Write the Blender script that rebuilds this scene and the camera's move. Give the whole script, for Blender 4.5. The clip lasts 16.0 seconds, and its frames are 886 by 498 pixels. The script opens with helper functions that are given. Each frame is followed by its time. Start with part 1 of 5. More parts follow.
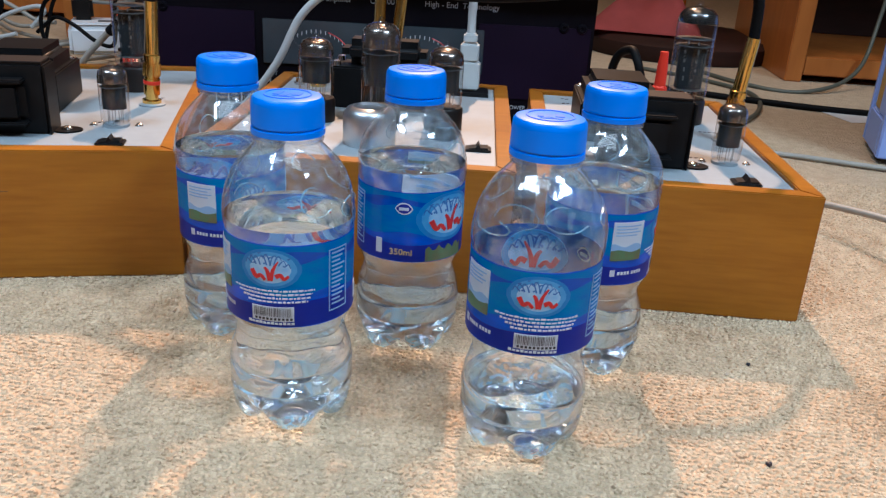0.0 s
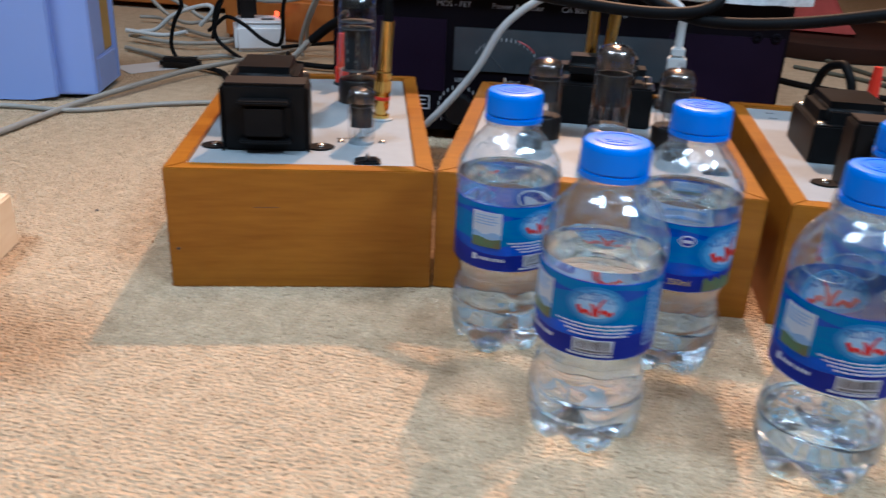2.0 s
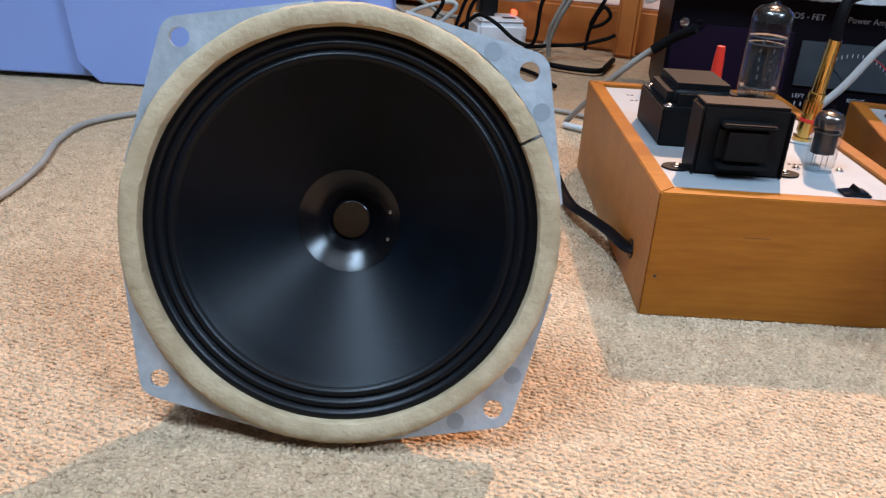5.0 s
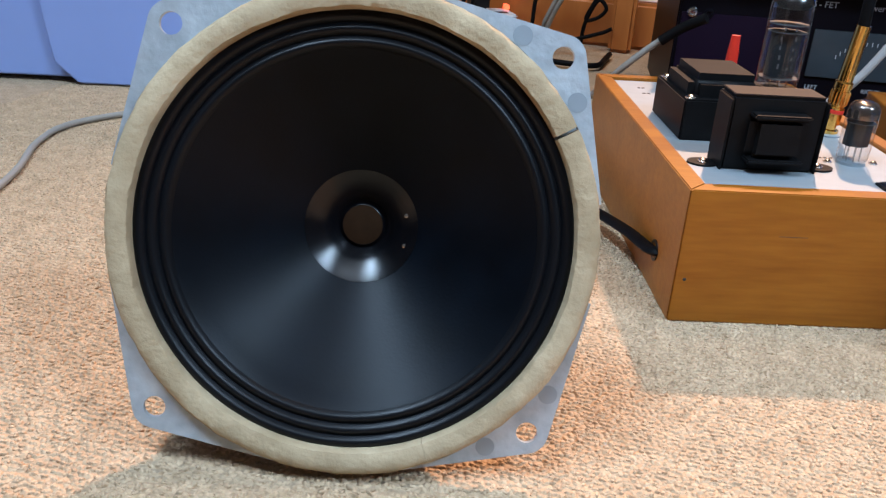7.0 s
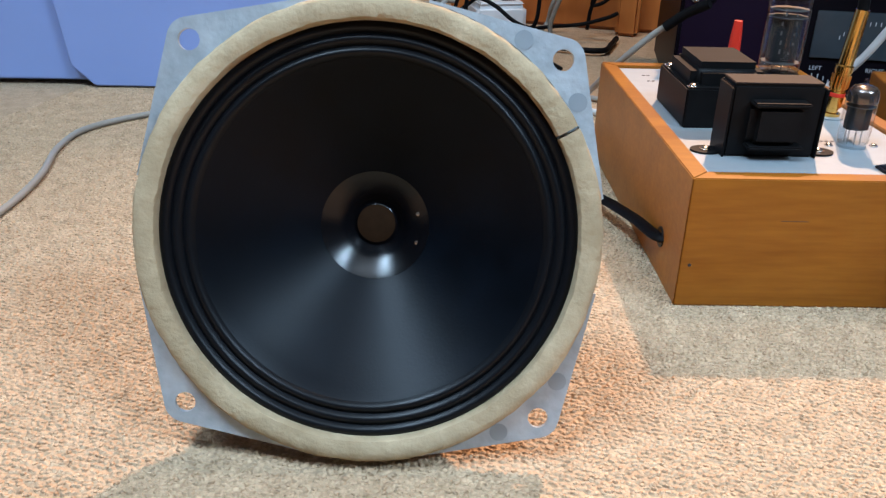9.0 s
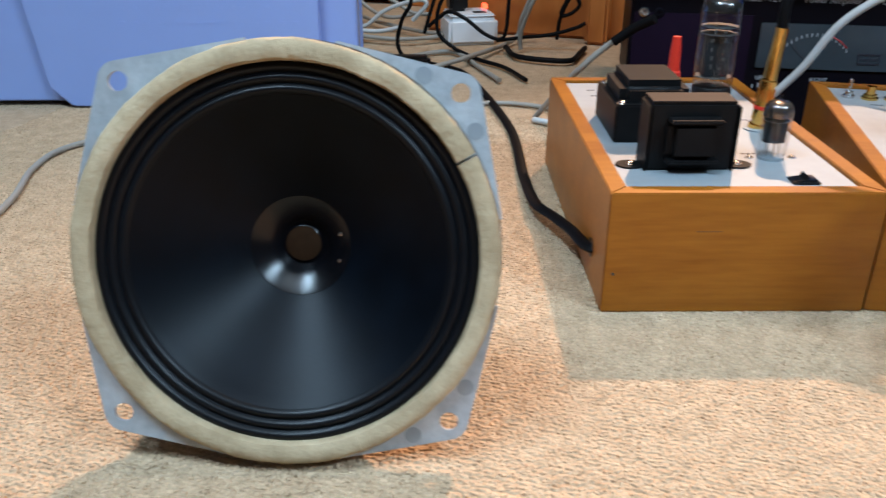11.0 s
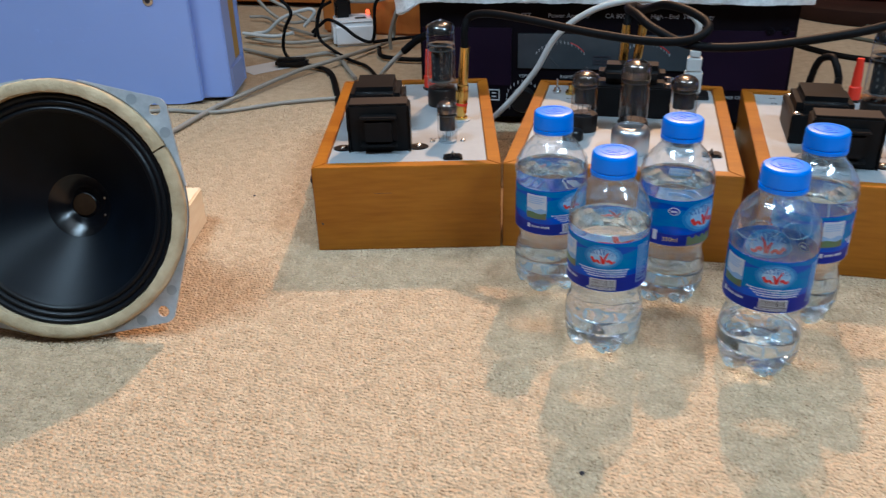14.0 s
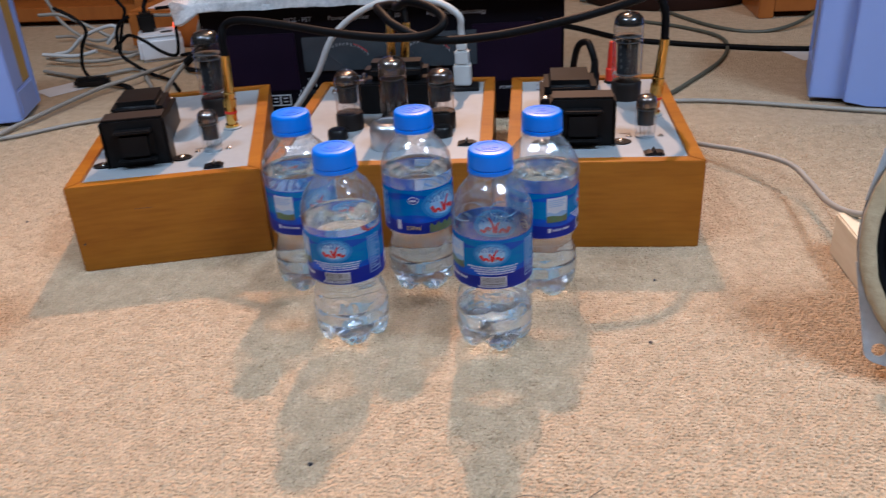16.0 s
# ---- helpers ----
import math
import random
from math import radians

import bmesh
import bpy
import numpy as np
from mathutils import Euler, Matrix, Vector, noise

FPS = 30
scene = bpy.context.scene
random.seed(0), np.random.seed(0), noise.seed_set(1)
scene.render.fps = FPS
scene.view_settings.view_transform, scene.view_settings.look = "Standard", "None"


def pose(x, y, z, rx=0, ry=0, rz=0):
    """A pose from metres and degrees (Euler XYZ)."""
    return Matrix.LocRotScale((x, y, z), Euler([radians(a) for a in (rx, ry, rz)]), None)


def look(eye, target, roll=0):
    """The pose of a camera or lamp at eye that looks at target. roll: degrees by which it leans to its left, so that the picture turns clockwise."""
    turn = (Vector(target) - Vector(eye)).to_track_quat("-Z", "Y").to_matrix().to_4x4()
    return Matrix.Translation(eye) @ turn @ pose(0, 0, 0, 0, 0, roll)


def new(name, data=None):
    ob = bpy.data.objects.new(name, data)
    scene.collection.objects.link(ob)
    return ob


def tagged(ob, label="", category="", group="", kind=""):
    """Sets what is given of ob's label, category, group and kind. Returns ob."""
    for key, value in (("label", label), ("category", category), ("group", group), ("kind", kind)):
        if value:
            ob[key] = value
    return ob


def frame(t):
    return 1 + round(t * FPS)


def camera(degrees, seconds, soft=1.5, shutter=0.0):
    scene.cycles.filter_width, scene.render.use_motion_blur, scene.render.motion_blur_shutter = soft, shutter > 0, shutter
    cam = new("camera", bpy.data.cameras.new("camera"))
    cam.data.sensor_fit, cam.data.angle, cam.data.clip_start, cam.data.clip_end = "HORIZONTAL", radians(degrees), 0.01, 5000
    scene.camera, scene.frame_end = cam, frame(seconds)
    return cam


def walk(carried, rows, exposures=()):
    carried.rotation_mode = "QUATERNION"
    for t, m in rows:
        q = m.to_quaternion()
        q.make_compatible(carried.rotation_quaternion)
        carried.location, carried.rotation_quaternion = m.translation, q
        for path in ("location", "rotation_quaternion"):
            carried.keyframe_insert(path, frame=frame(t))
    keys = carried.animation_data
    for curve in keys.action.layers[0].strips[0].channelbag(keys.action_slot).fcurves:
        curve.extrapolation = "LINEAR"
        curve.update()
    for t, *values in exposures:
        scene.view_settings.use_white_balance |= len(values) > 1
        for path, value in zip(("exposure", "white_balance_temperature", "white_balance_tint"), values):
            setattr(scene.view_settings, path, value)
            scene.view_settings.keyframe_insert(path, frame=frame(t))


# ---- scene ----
cam = camera(56.4, 16.0, 1.3, 0.5)
PATH = [
    (0, (0.125, 0.137, 0.247), (-0.074, 1.979, -0.506), 3.4),
    (0.5, (0.122, 0.136, 0.246), (-0.075, 1.978, -0.509), 3.7),
    (1, (0.108, 0.131, 0.247), (-0.091, 1.966, -0.522), 4.5),
    (1.5, (0.069, 0.107, 0.263), (-0.243, 1.929, -0.502), 4.3),
    (2, (0.01, 0.109, 0.274), (-0.368, 1.9, -0.532), 2.7),
    (2.5, (-0.077, 0.116, 0.282), (-0.465, 1.891, -0.554), 4.4),
    (3, (-0.135, 0.1, 0.274), (-0.653, 1.836, -0.574), 3.6),
    (3.5, (-0.178, 0.08, 0.286), (-0.711, 1.807, -0.57), 4.3),
    (4, (-0.221, 0.067, 0.277), (-0.785, 1.797, -0.552), 4.2),
    (4.5, (-0.256, 0.063, 0.274), (-0.793, 1.799, -0.56), 4.0),
    (7, (-0.309, 0.098, 0.256), (-0.78, 1.855, -0.576), 3.5),
    (7.5, (-0.314, 0.098, 0.256), (-0.797, 1.851, -0.578), 2.1),
    (8, (-0.316, 0.097, 0.254), (-0.797, 1.844, -0.594), 2.0),
    (10.3, (-0.28, 0.071, 0.292), (-0.808, 1.79, -0.584), 0.7),
    (10.5, (-0.278, 0.073, 0.287), (-0.801, 1.798, -0.578), 0.8),
    (11, (-0.251, 0.072, 0.292), (-0.764, 1.801, -0.572), 0.2),
    (11.4, (-0.199, 0.072, 0.301), (-0.688, 1.817, -0.544), -1.0),
    (11.5, (-0.187, 0.069, 0.309), (-0.667, 1.809, -0.551), -0.6),
    (12, (-0.134, 0.045, 0.326), (-0.645, 1.784, -0.519), 0.4),
    (12.5, (-0.078, 0.007, 0.339), (-0.658, 1.738, -0.477), 0.1),
    (13, (-0.03, -0.027, 0.358), (-0.648, 1.68, -0.481), -1.0),
    (13.5, (0.027, -0.063, 0.378), (-0.567, 1.64, -0.485), -1.7),
    (14, (0.067, -0.09, 0.383), (-0.488, 1.604, -0.524), -1.6),
    (14.5, (0.107, -0.113, 0.389), (-0.433, 1.585, -0.517), -2.3),
    (15, (0.13, -0.118, 0.38), (-0.335, 1.595, -0.541), -1.1),
    (15.5, (0.16, -0.102, 0.381), (-0.215, 1.636, -0.535), -2.3),
    (16, (0.191, -0.075, 0.379), (-0.115, 1.68, -0.53), -3.3),
]
EXPOSURES = [(0.0, -0.05, 5400, 7), (1.5, -0.09, 5400, 8), (2.5, -0.26, 5420, 9), (3.2, -0.26, 5420, 9), (4.5, 0.02, 5450, 11), (7.0, 0.12, 5450, 10), (8.0, 0.12, 5450, 9), (12.7, -0.06, 5450, 4), (14.5, -0.31, 5550, 7), (15.6, -0.36, 5580, 15), (16.0, -0.36, 5580, 15)]
walk(cam, [(t, look(eye, target, roll)) for t, eye, target, roll in PATH], EXPOSURES)


# ---- world and lamps ----
world = bpy.data.worlds.new("world")
scene.world = world
world.use_nodes = True
world.node_tree.nodes["Background"].inputs["Color"].default_value = (0.68, 0.66, 0.66, 1)
world.node_tree.nodes["Background"].inputs["Strength"].default_value = 0.025


def area_lamp(name, eye, target, size_x, size_y, watts, colour, spread=180):
    data = bpy.data.lights.new(name, "AREA")
    data.shape, data.size, data.size_y = "RECTANGLE", size_x, size_y
    data.energy, data.color, data.spread = watts, colour, radians(spread)
    ob = new(name, data)
    ob.matrix_world = look(eye, target)
    return ob


spot = bpy.data.lights.new("warm_spot_lamp", "SPOT")
spot.energy, spot.color, spot.shadow_soft_size = 830, (1.0, 0.54, 0.29), 0.036
spot.spot_size, spot.spot_blend = radians(34), 1.0
new("warm_spot_lamp", spot).matrix_world = look((-0.08, 3.00, 2.50), (-0.04, 0.02, 0.0))
area_lamp("ceiling_lamp_west", (-0.95, -0.25, 2.10), (-0.35, 0.5, 0.0), 0.9, 0.3, 9.2, (0.74, 0.90, 1.0), 84)
area_lamp("ceiling_lamp_east", (1.40, -0.20, 2.00), (0.35, 0.5, 0.0), 0.8, 0.22, 12.0, (0.74, 0.90, 1.0), 84)
# Unseen fill panel added overhead, standing in for a bright ceiling.
area_lamp("overhead_fill_panel", (0.1, -0.5, 2.74), (0.1, -0.5, 0.0), 1.8, 0.6, 14, (0.88, 0.94, 0.96))
# Added out of sight to warm and brighten the furniture at the back.
area_lamp("background_fill_lamp", (-0.1, 1.25, 2.66), (-0.1, 1.85, 0.0), 1.2, 0.30, 10.5, (1.0, 0.60, 0.34), 110)


# ---- materials ----
def rgba(c):
    return (c[0], c[1], c[2], 1.0)


def material(name, colour, rough=0.5, metal=0.0, vary=0.12, scale=40.0, bump=0.0, bump_scale=300.0, coat=0.0, stretch=(1, 1, 1), second=None, spec=0.5):
    """A surface with colour variation at two sizes and a fine relief."""
    m = bpy.data.materials.new(name)
    m.use_nodes = True
    nt = m.node_tree
    b = nt.nodes["Principled BSDF"]
    b.inputs["Roughness"].default_value = rough
    b.inputs["Metallic"].default_value = metal
    b.inputs["Coat Weight"].default_value = coat
    b.inputs["Coat Roughness"].default_value = 0.12
    b.inputs["Specular IOR Level"].default_value = spec
    co = nt.nodes.new("ShaderNodeTexCoord")
    mp = nt.nodes.new("ShaderNodeMapping")
    mp.inputs["Scale"].default_value = stretch
    nt.links.new(co.outputs["Object"], mp.inputs["Vector"])
    n1 = nt.nodes.new("ShaderNodeTexNoise")
    n1.inputs["Scale"].default_value = scale
    n1.inputs["Detail"].default_value = 6
    n2 = nt.nodes.new("ShaderNodeTexNoise")
    n2.inputs["Scale"].default_value = scale * 0.17
    n2.inputs["Detail"].default_value = 3
    add = nt.nodes.new("ShaderNodeMath")
    add.operation = "ADD"
    half = nt.nodes.new("ShaderNodeMath")
    half.operation = "MULTIPLY"
    half.inputs[1].default_value = 0.5
    for n in (n1, n2):
        nt.links.new(mp.outputs["Vector"], n.inputs["Vector"])
    nt.links.new(n1.outputs["Fac"], add.inputs[0])
    nt.links.new(n2.outputs["Fac"], add.inputs[1])
    nt.links.new(add.outputs[0], half.inputs[0])
    ramp = nt.nodes.new("ShaderNodeValToRGB")
    lo = second or [c * (1 - vary) for c in colour]
    hi = colour if second else [min(1, c * (1 + vary)) for c in colour]
    ramp.color_ramp.elements[0].position, ramp.color_ramp.elements[1].position = 0.34, 0.66
    ramp.color_ramp.elements[0].color, ramp.color_ramp.elements[1].color = rgba(lo), rgba(hi)
    nt.links.new(half.outputs[0], ramp.inputs["Fac"])
    nt.links.new(ramp.outputs["Color"], b.inputs["Base Color"])
    if bump:
        n3 = nt.nodes.new("ShaderNodeTexNoise")
        n3.inputs["Scale"].default_value = bump_scale
        n3.inputs["Detail"].default_value = 4
        nt.links.new(mp.outputs["Vector"], n3.inputs["Vector"])
        bp = nt.nodes.new("ShaderNodeBump")
        bp.inputs["Strength"].default_value = bump
        bp.inputs["Distance"].default_value = 0.002
        nt.links.new(n3.outputs["Fac"], bp.inputs["Height"])
        nt.links.new(bp.outputs["Normal"], b.inputs["Normal"])
    return m


def carpet_material(name, light, dark):
    m = material(name, light, rough=0.95, scale=420, second=dark, spec=0.1)
    nt = m.node_tree
    b = nt.nodes["Principled BSDF"]
    co = nt.nodes["Texture Coordinate"]
    v = nt.nodes.new("ShaderNodeTexVoronoi")
    v.inputs["Scale"].default_value = 330
    nt.links.new(co.outputs["Object"], v.inputs["Vector"])
    bp = nt.nodes.new("ShaderNodeBump")
    bp.invert = True
    bp.inputs["Strength"].default_value = 0.9
    bp.inputs["Distance"].default_value = 0.003
    nt.links.new(v.outputs["Distance"], bp.inputs["Height"])
    nt.links.new(bp.outputs["Normal"], b.inputs["Normal"])
    b.inputs["Sheen Weight"].default_value = 0.04
    return m


def clear_material(name, tint, ior, rough=0.02, bump=0.0, bump_scale=120.0, painted_glint=0.0, hue=(0.50, 0.76, 1.0), glint_scale=90.0):
    """A thin clear wall: see-through, with gloss that grows at grazing angles. Pale glints can be painted in."""
    m = bpy.data.materials.new(name)
    m.use_nodes = True
    nt = m.node_tree
    nt.nodes.remove(nt.nodes["Principled BSDF"])
    out = nt.nodes["Material Output"]
    tr = nt.nodes.new("ShaderNodeBsdfTransparent")
    tr.inputs["Color"].default_value = rgba(tint)
    gl = nt.nodes.new("ShaderNodeBsdfGlossy")
    gl.inputs["Roughness"].default_value = rough
    fr = nt.nodes.new("ShaderNodeLayerWeight")
    fr.inputs["Blend"].default_value = 0.5
    pw = nt.nodes.new("ShaderNodeMath")
    pw.operation = "POWER"
    pw.inputs[1].default_value = 3.2
    ma = nt.nodes.new("ShaderNodeMath")
    ma.operation = "MULTIPLY_ADD"
    ma.inputs[1].default_value = 0.85
    ma.inputs[2].default_value = ((ior - 1) / (ior + 1)) ** 2 * 1.4
    nt.links.new(fr.outputs["Facing"], pw.inputs[0])
    nt.links.new(pw.outputs[0], ma.inputs[0])
    clear = tr
    if painted_glint:
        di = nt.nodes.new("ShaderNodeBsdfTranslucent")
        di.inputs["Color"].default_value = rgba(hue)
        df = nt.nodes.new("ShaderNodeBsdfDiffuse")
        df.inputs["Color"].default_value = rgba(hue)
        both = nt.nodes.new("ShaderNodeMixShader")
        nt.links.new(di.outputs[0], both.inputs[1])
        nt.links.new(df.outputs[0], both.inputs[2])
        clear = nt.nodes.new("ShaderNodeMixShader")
        # Noise paints bright patches that stand in for glints in the plastic.
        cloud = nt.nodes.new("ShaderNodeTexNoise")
        cloud.inputs["Scale"].default_value = glint_scale
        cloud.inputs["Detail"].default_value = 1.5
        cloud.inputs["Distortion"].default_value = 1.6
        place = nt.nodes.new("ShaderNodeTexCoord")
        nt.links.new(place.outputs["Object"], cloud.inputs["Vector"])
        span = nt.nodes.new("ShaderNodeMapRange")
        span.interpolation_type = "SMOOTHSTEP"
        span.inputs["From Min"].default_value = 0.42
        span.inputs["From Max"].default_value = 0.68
        span.inputs["To Min"].default_value = painted_glint * 0.5
        span.inputs["To Max"].default_value = painted_glint * 2.1
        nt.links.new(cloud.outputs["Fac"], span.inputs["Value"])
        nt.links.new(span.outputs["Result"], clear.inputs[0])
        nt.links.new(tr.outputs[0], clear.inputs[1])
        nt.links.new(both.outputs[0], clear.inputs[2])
    mix = nt.nodes.new("ShaderNodeMixShader")
    nt.links.new(ma.outputs[0], mix.inputs[0])
    nt.links.new(clear.outputs[0], mix.inputs[1])
    nt.links.new(gl.outputs[0], mix.inputs[2])
    nt.links.new(mix.outputs[0], out.inputs["Surface"])
    if bump:
        n = nt.nodes.new("ShaderNodeTexNoise")
        n.inputs["Scale"].default_value = bump_scale
        co = nt.nodes.new("ShaderNodeTexCoord")
        mp = nt.nodes.new("ShaderNodeMapping")
        mp.inputs["Scale"].default_value = (1, 1, 0.3)
        nt.links.new(co.outputs["Object"], mp.inputs["Vector"])
        nt.links.new(mp.outputs["Vector"], n.inputs["Vector"])
        bp = nt.nodes.new("ShaderNodeBump")
        bp.inputs["Strength"].default_value = bump
        bp.inputs["Distance"].default_value = 0.002
        nt.links.new(n.outputs["Fac"], bp.inputs["Height"])
        nt.links.new(bp.outputs["Normal"], gl.inputs["Normal"])
        nt.links.new(bp.outputs["Normal"], fr.inputs["Normal"])
    return m


def water_material():
    m = bpy.data.materials.new("drinking_water")
    m.use_nodes = True
    b = m.node_tree.nodes["Principled BSDF"]
    b.inputs["Base Color"].default_value = (0.95, 0.985, 1.0, 1)
    b.inputs["Roughness"].default_value = 0.0
    b.inputs["IOR"].default_value = 1.33
    b.inputs["Transmission Weight"].default_value = 1.0
    return m


def glow_material(name, colour, strength):
    m = bpy.data.materials.new(name)
    m.use_nodes = True
    b = m.node_tree.nodes["Principled BSDF"]
    b.inputs["Base Color"].default_value = rgba(colour)
    b.inputs["Emission Color"].default_value = rgba(colour)
    b.inputs["Emission Strength"].default_value = strength
    return m


CARPET = carpet_material("carpet_knots", (0.67, 0.50, 0.325), (0.45, 0.325, 0.202))
CARPETBASE = carpet_material("carpet_backing", (0.575, 0.43, 0.28), (0.41, 0.302, 0.187))
WOOD = material("varnished_orange_wood", (0.345, 0.128, 0.010), rough=0.36, spec=0.28, scale=26, second=(0.235, 0.078, 0.005), coat=0.04, stretch=(1, 6, 9), bump=0.05, bump_scale=60)
CABINET = material("cabinet_orange_veneer", (0.50, 0.165, 0.030), rough=0.4, scale=9, second=(0.36, 0.105, 0.016), coat=0.2, stretch=(6, 6, 1))
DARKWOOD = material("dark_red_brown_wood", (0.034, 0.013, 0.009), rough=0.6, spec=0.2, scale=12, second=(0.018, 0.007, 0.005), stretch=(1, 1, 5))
PALEWOOD = material("bare_pale_pine", (0.76, 0.66, 0.48), rough=0.7, scale=30, second=(0.66, 0.53, 0.35), stretch=(1, 1, 7))
PLATE = material("brushed_pale_grey_plate", (0.28, 0.31, 0.33), rough=0.5, metal=0.1, spec=0.3, vary=0.05, scale=90, bump=0.04, bump_scale=500)
BLACKMETAL = material("black_enamelled_steel", (0.0075, 0.0075, 0.008), rough=0.42, spec=0.10, vary=0.3, scale=60)
LAMINATE = material("brown_laminated_core_edge", (0.017, 0.0125, 0.0115), rough=0.6, scale=200, second=(0.009, 0.007, 0.0068), stretch=(1, 14, 1), spec=0.2)
BLACKPLASTIC = material("black_plastic", (0.007, 0.007, 0.0075), spec=0.3, rough=0.32, vary=0.2)
BAKELITE = material("brown_black_tube_base", (0.013, 0.010, 0.009), rough=0.4, spec=0.3, vary=0.3)
PANELBLACK = material("black_anodised_panel", (0.0045, 0.0036, 0.0058), rough=0.4, spec=0.09, vary=0.35, scale=8)
PANELPURPLE = material("dark_plum_panel", (0.011, 0.0052, 0.0145), rough=0.45, spec=0.10, vary=0.35, scale=8)
GOLD = material("polished_gold_plate", (0.78, 0.50, 0.13), rough=0.17, metal=1.0, vary=0.06)
CHROME = material("bright_screw_steel", (0.62, 0.62, 0.62), rough=0.22, metal=1.0, vary=0.08)
ALU = material("brushed_aluminium_can", (0.56, 0.57, 0.59), rough=0.34, metal=0.95, vary=0.05, scale=120, stretch=(1, 1, 0.1))
GALV = material("galvanised_mottled_steel", (0.62, 0.67, 0.71), rough=0.42, metal=0.45, scale=85, second=(0.36, 0.40, 0.44), bump=0.25, bump_scale=200)
RIVET = material("dull_grey_rivet", (0.33, 0.37, 0.41), rough=0.5, metal=0.6, vary=0.15)
DARKGETTER = material("dark_grey_getter", (0.10, 0.095, 0.09), rough=0.2, metal=0.8, vary=0.4, scale=70)
GETTER = material("silver_brown_getter", (0.27, 0.22, 0.19), rough=0.22, metal=0.85, vary=0.5, scale=70)
ELECTRODE = material("dark_grey_anode", (0.030, 0.034, 0.038), rough=0.6, metal=0.2, spec=0.2, vary=0.25)
MICA = material("mica_disc", (0.09, 0.09, 0.09), rough=0.5, vary=0.1)
GLASS = clear_material("tube_glass", (0.93, 0.94, 0.95), 1.5)
# Pale glints are painted into both bottle plastics, strongest in the foot.
PET = clear_material("clear_plastic_painted_glints", (0.955, 0.98, 1.0), 1.65, rough=0.07, bump=0.09, bump_scale=200, painted_glint=0.10, hue=(0.50, 0.76, 1.0), glint_scale=110.0)
PETGLINT = clear_material("moulded_plastic_painted_glints", (0.93, 0.98, 1.0), 2.0, rough=0.08, bump=0.8, bump_scale=200, painted_glint=0.30, hue=(0.42, 0.76, 1.0), glint_scale=130.0)
WATER = water_material()
CAP = material("blue_cap_plastic", (0.002, 0.175, 0.76), rough=0.40, vary=0.06, scale=60, spec=0.5)
CAPMARK = material("blue_cap_emboss", (0.002, 0.145, 0.68), rough=0.4, vary=0.06)
LABELBLUE = material("printed_label_blue", (0.006, 0.095, 0.54), rough=0.17, spec=0.4, vary=0.25, scale=90, stretch=(1, 1, 3))
LABELTEAL = material("printed_label_teal", (0.004, 0.26, 0.56), rough=0.26, scale=80, second=(0.004, 0.15, 0.56), spec=0.22, stretch=(1, 1, 4))
LABELDEEP = material("printed_label_deep_blue", (0.010, 0.028, 0.34), rough=0.28, spec=0.22, vary=0.2)
INKWHITE = material("white_print", (0.74, 0.78, 0.84), rough=0.35, vary=0.05)
INKPALE = material("pale_blue_print", (0.33, 0.52, 0.76), rough=0.35, vary=0.1)
INKRED = material("red_print", (0.72, 0.035, 0.04), rough=0.3, vary=0.05)
INKGREEN = material("green_landscape_print", (0.05, 0.14, 0.07), rough=0.35, scale=300, second=(0.10, 0.08, 0.04))
INKGOLD = material("gold_print", (0.50, 0.36, 0.16), rough=0.35)
INKBLACK = material("black_print", (0.02, 0.02, 0.03), rough=0.5)
INKGREY = material("grey_panel_print", (0.42, 0.42, 0.44), rough=0.5)
CASEPAINT = material("lavender_blue_paint", (0.305, 0.41, 0.80), rough=0.48, vary=0.06, scale=5, bump=0.06, bump_scale=30)
CASEEDGE = material("raw_yellow_board", (0.50, 0.30, 0.07), rough=0.65, vary=0.12, scale=20)
FELT = material("cream_felt_gasket", (0.53, 0.43, 0.28), rough=0.95, scale=60, second=(0.30, 0.23, 0.135), bump=0.4, bump_scale=380, spec=0.1)
CONE = material("black_paper_cone", (0.0014, 0.0024, 0.0045), rough=0.40, spec=0.13, vary=0.5, scale=45, bump=0.04, bump_scale=700)
SURROUND = material("black_rubber_surround", (0.004, 0.0045, 0.006), rough=0.36, spec=0.20, vary=0.2, bump=0.05)
VARNISHED = material("glossy_black_lacquer", (0.003, 0.003, 0.004), rough=0.20, spec=0.34, vary=0.3, scale=90, bump=0.05, bump_scale=1500)
PHASE = material("brown_voice_coil_cover", (0.024, 0.0125, 0.006), spec=0.06, rough=0.85, vary=0.25, scale=200)
CABLEBLACK = material("black_rubber_cable", (0.005, 0.005, 0.0056), spec=0.08, rough=0.55, vary=0.2, bump=0.1, bump_scale=700)
CABLEGREY = material("grey_pvc_cable", (0.30, 0.285, 0.25), rough=0.5, vary=0.08)
CABLEDARK = material("dark_olive_cable", (0.085, 0.088, 0.066), rough=0.5, vary=0.1)
CABLEWHITE = material("white_pvc_cable", (0.52, 0.53, 0.52), rough=0.4, vary=0.06)
WHITEPLASTIC = material("white_plastic", (0.72, 0.72, 0.73), rough=0.38, vary=0.04)
REDPLASTIC = material("red_plastic", (0.66, 0.030, 0.012), rough=0.4, vary=0.06)
REDCLOTH = material("red_cloth", (0.46, 0.09, 0.08), rough=0.9, vary=0.25, scale=14, bump=0.2, bump_scale=60)
METERFACE = material("dim_meter_face", (0.040, 0.049, 0.057), rough=0.2, vary=0.25, scale=18)
BUBBLE = material("bubble_wrap_film", (0.82, 0.86, 0.89), rough=0.12, vary=0.22, scale=260, bump=1.0, bump_scale=330, spec=0.8)
PLASTER = material("warm_wall_plaster", (0.36, 0.29, 0.23), rough=0.9, vary=0.08, scale=3)
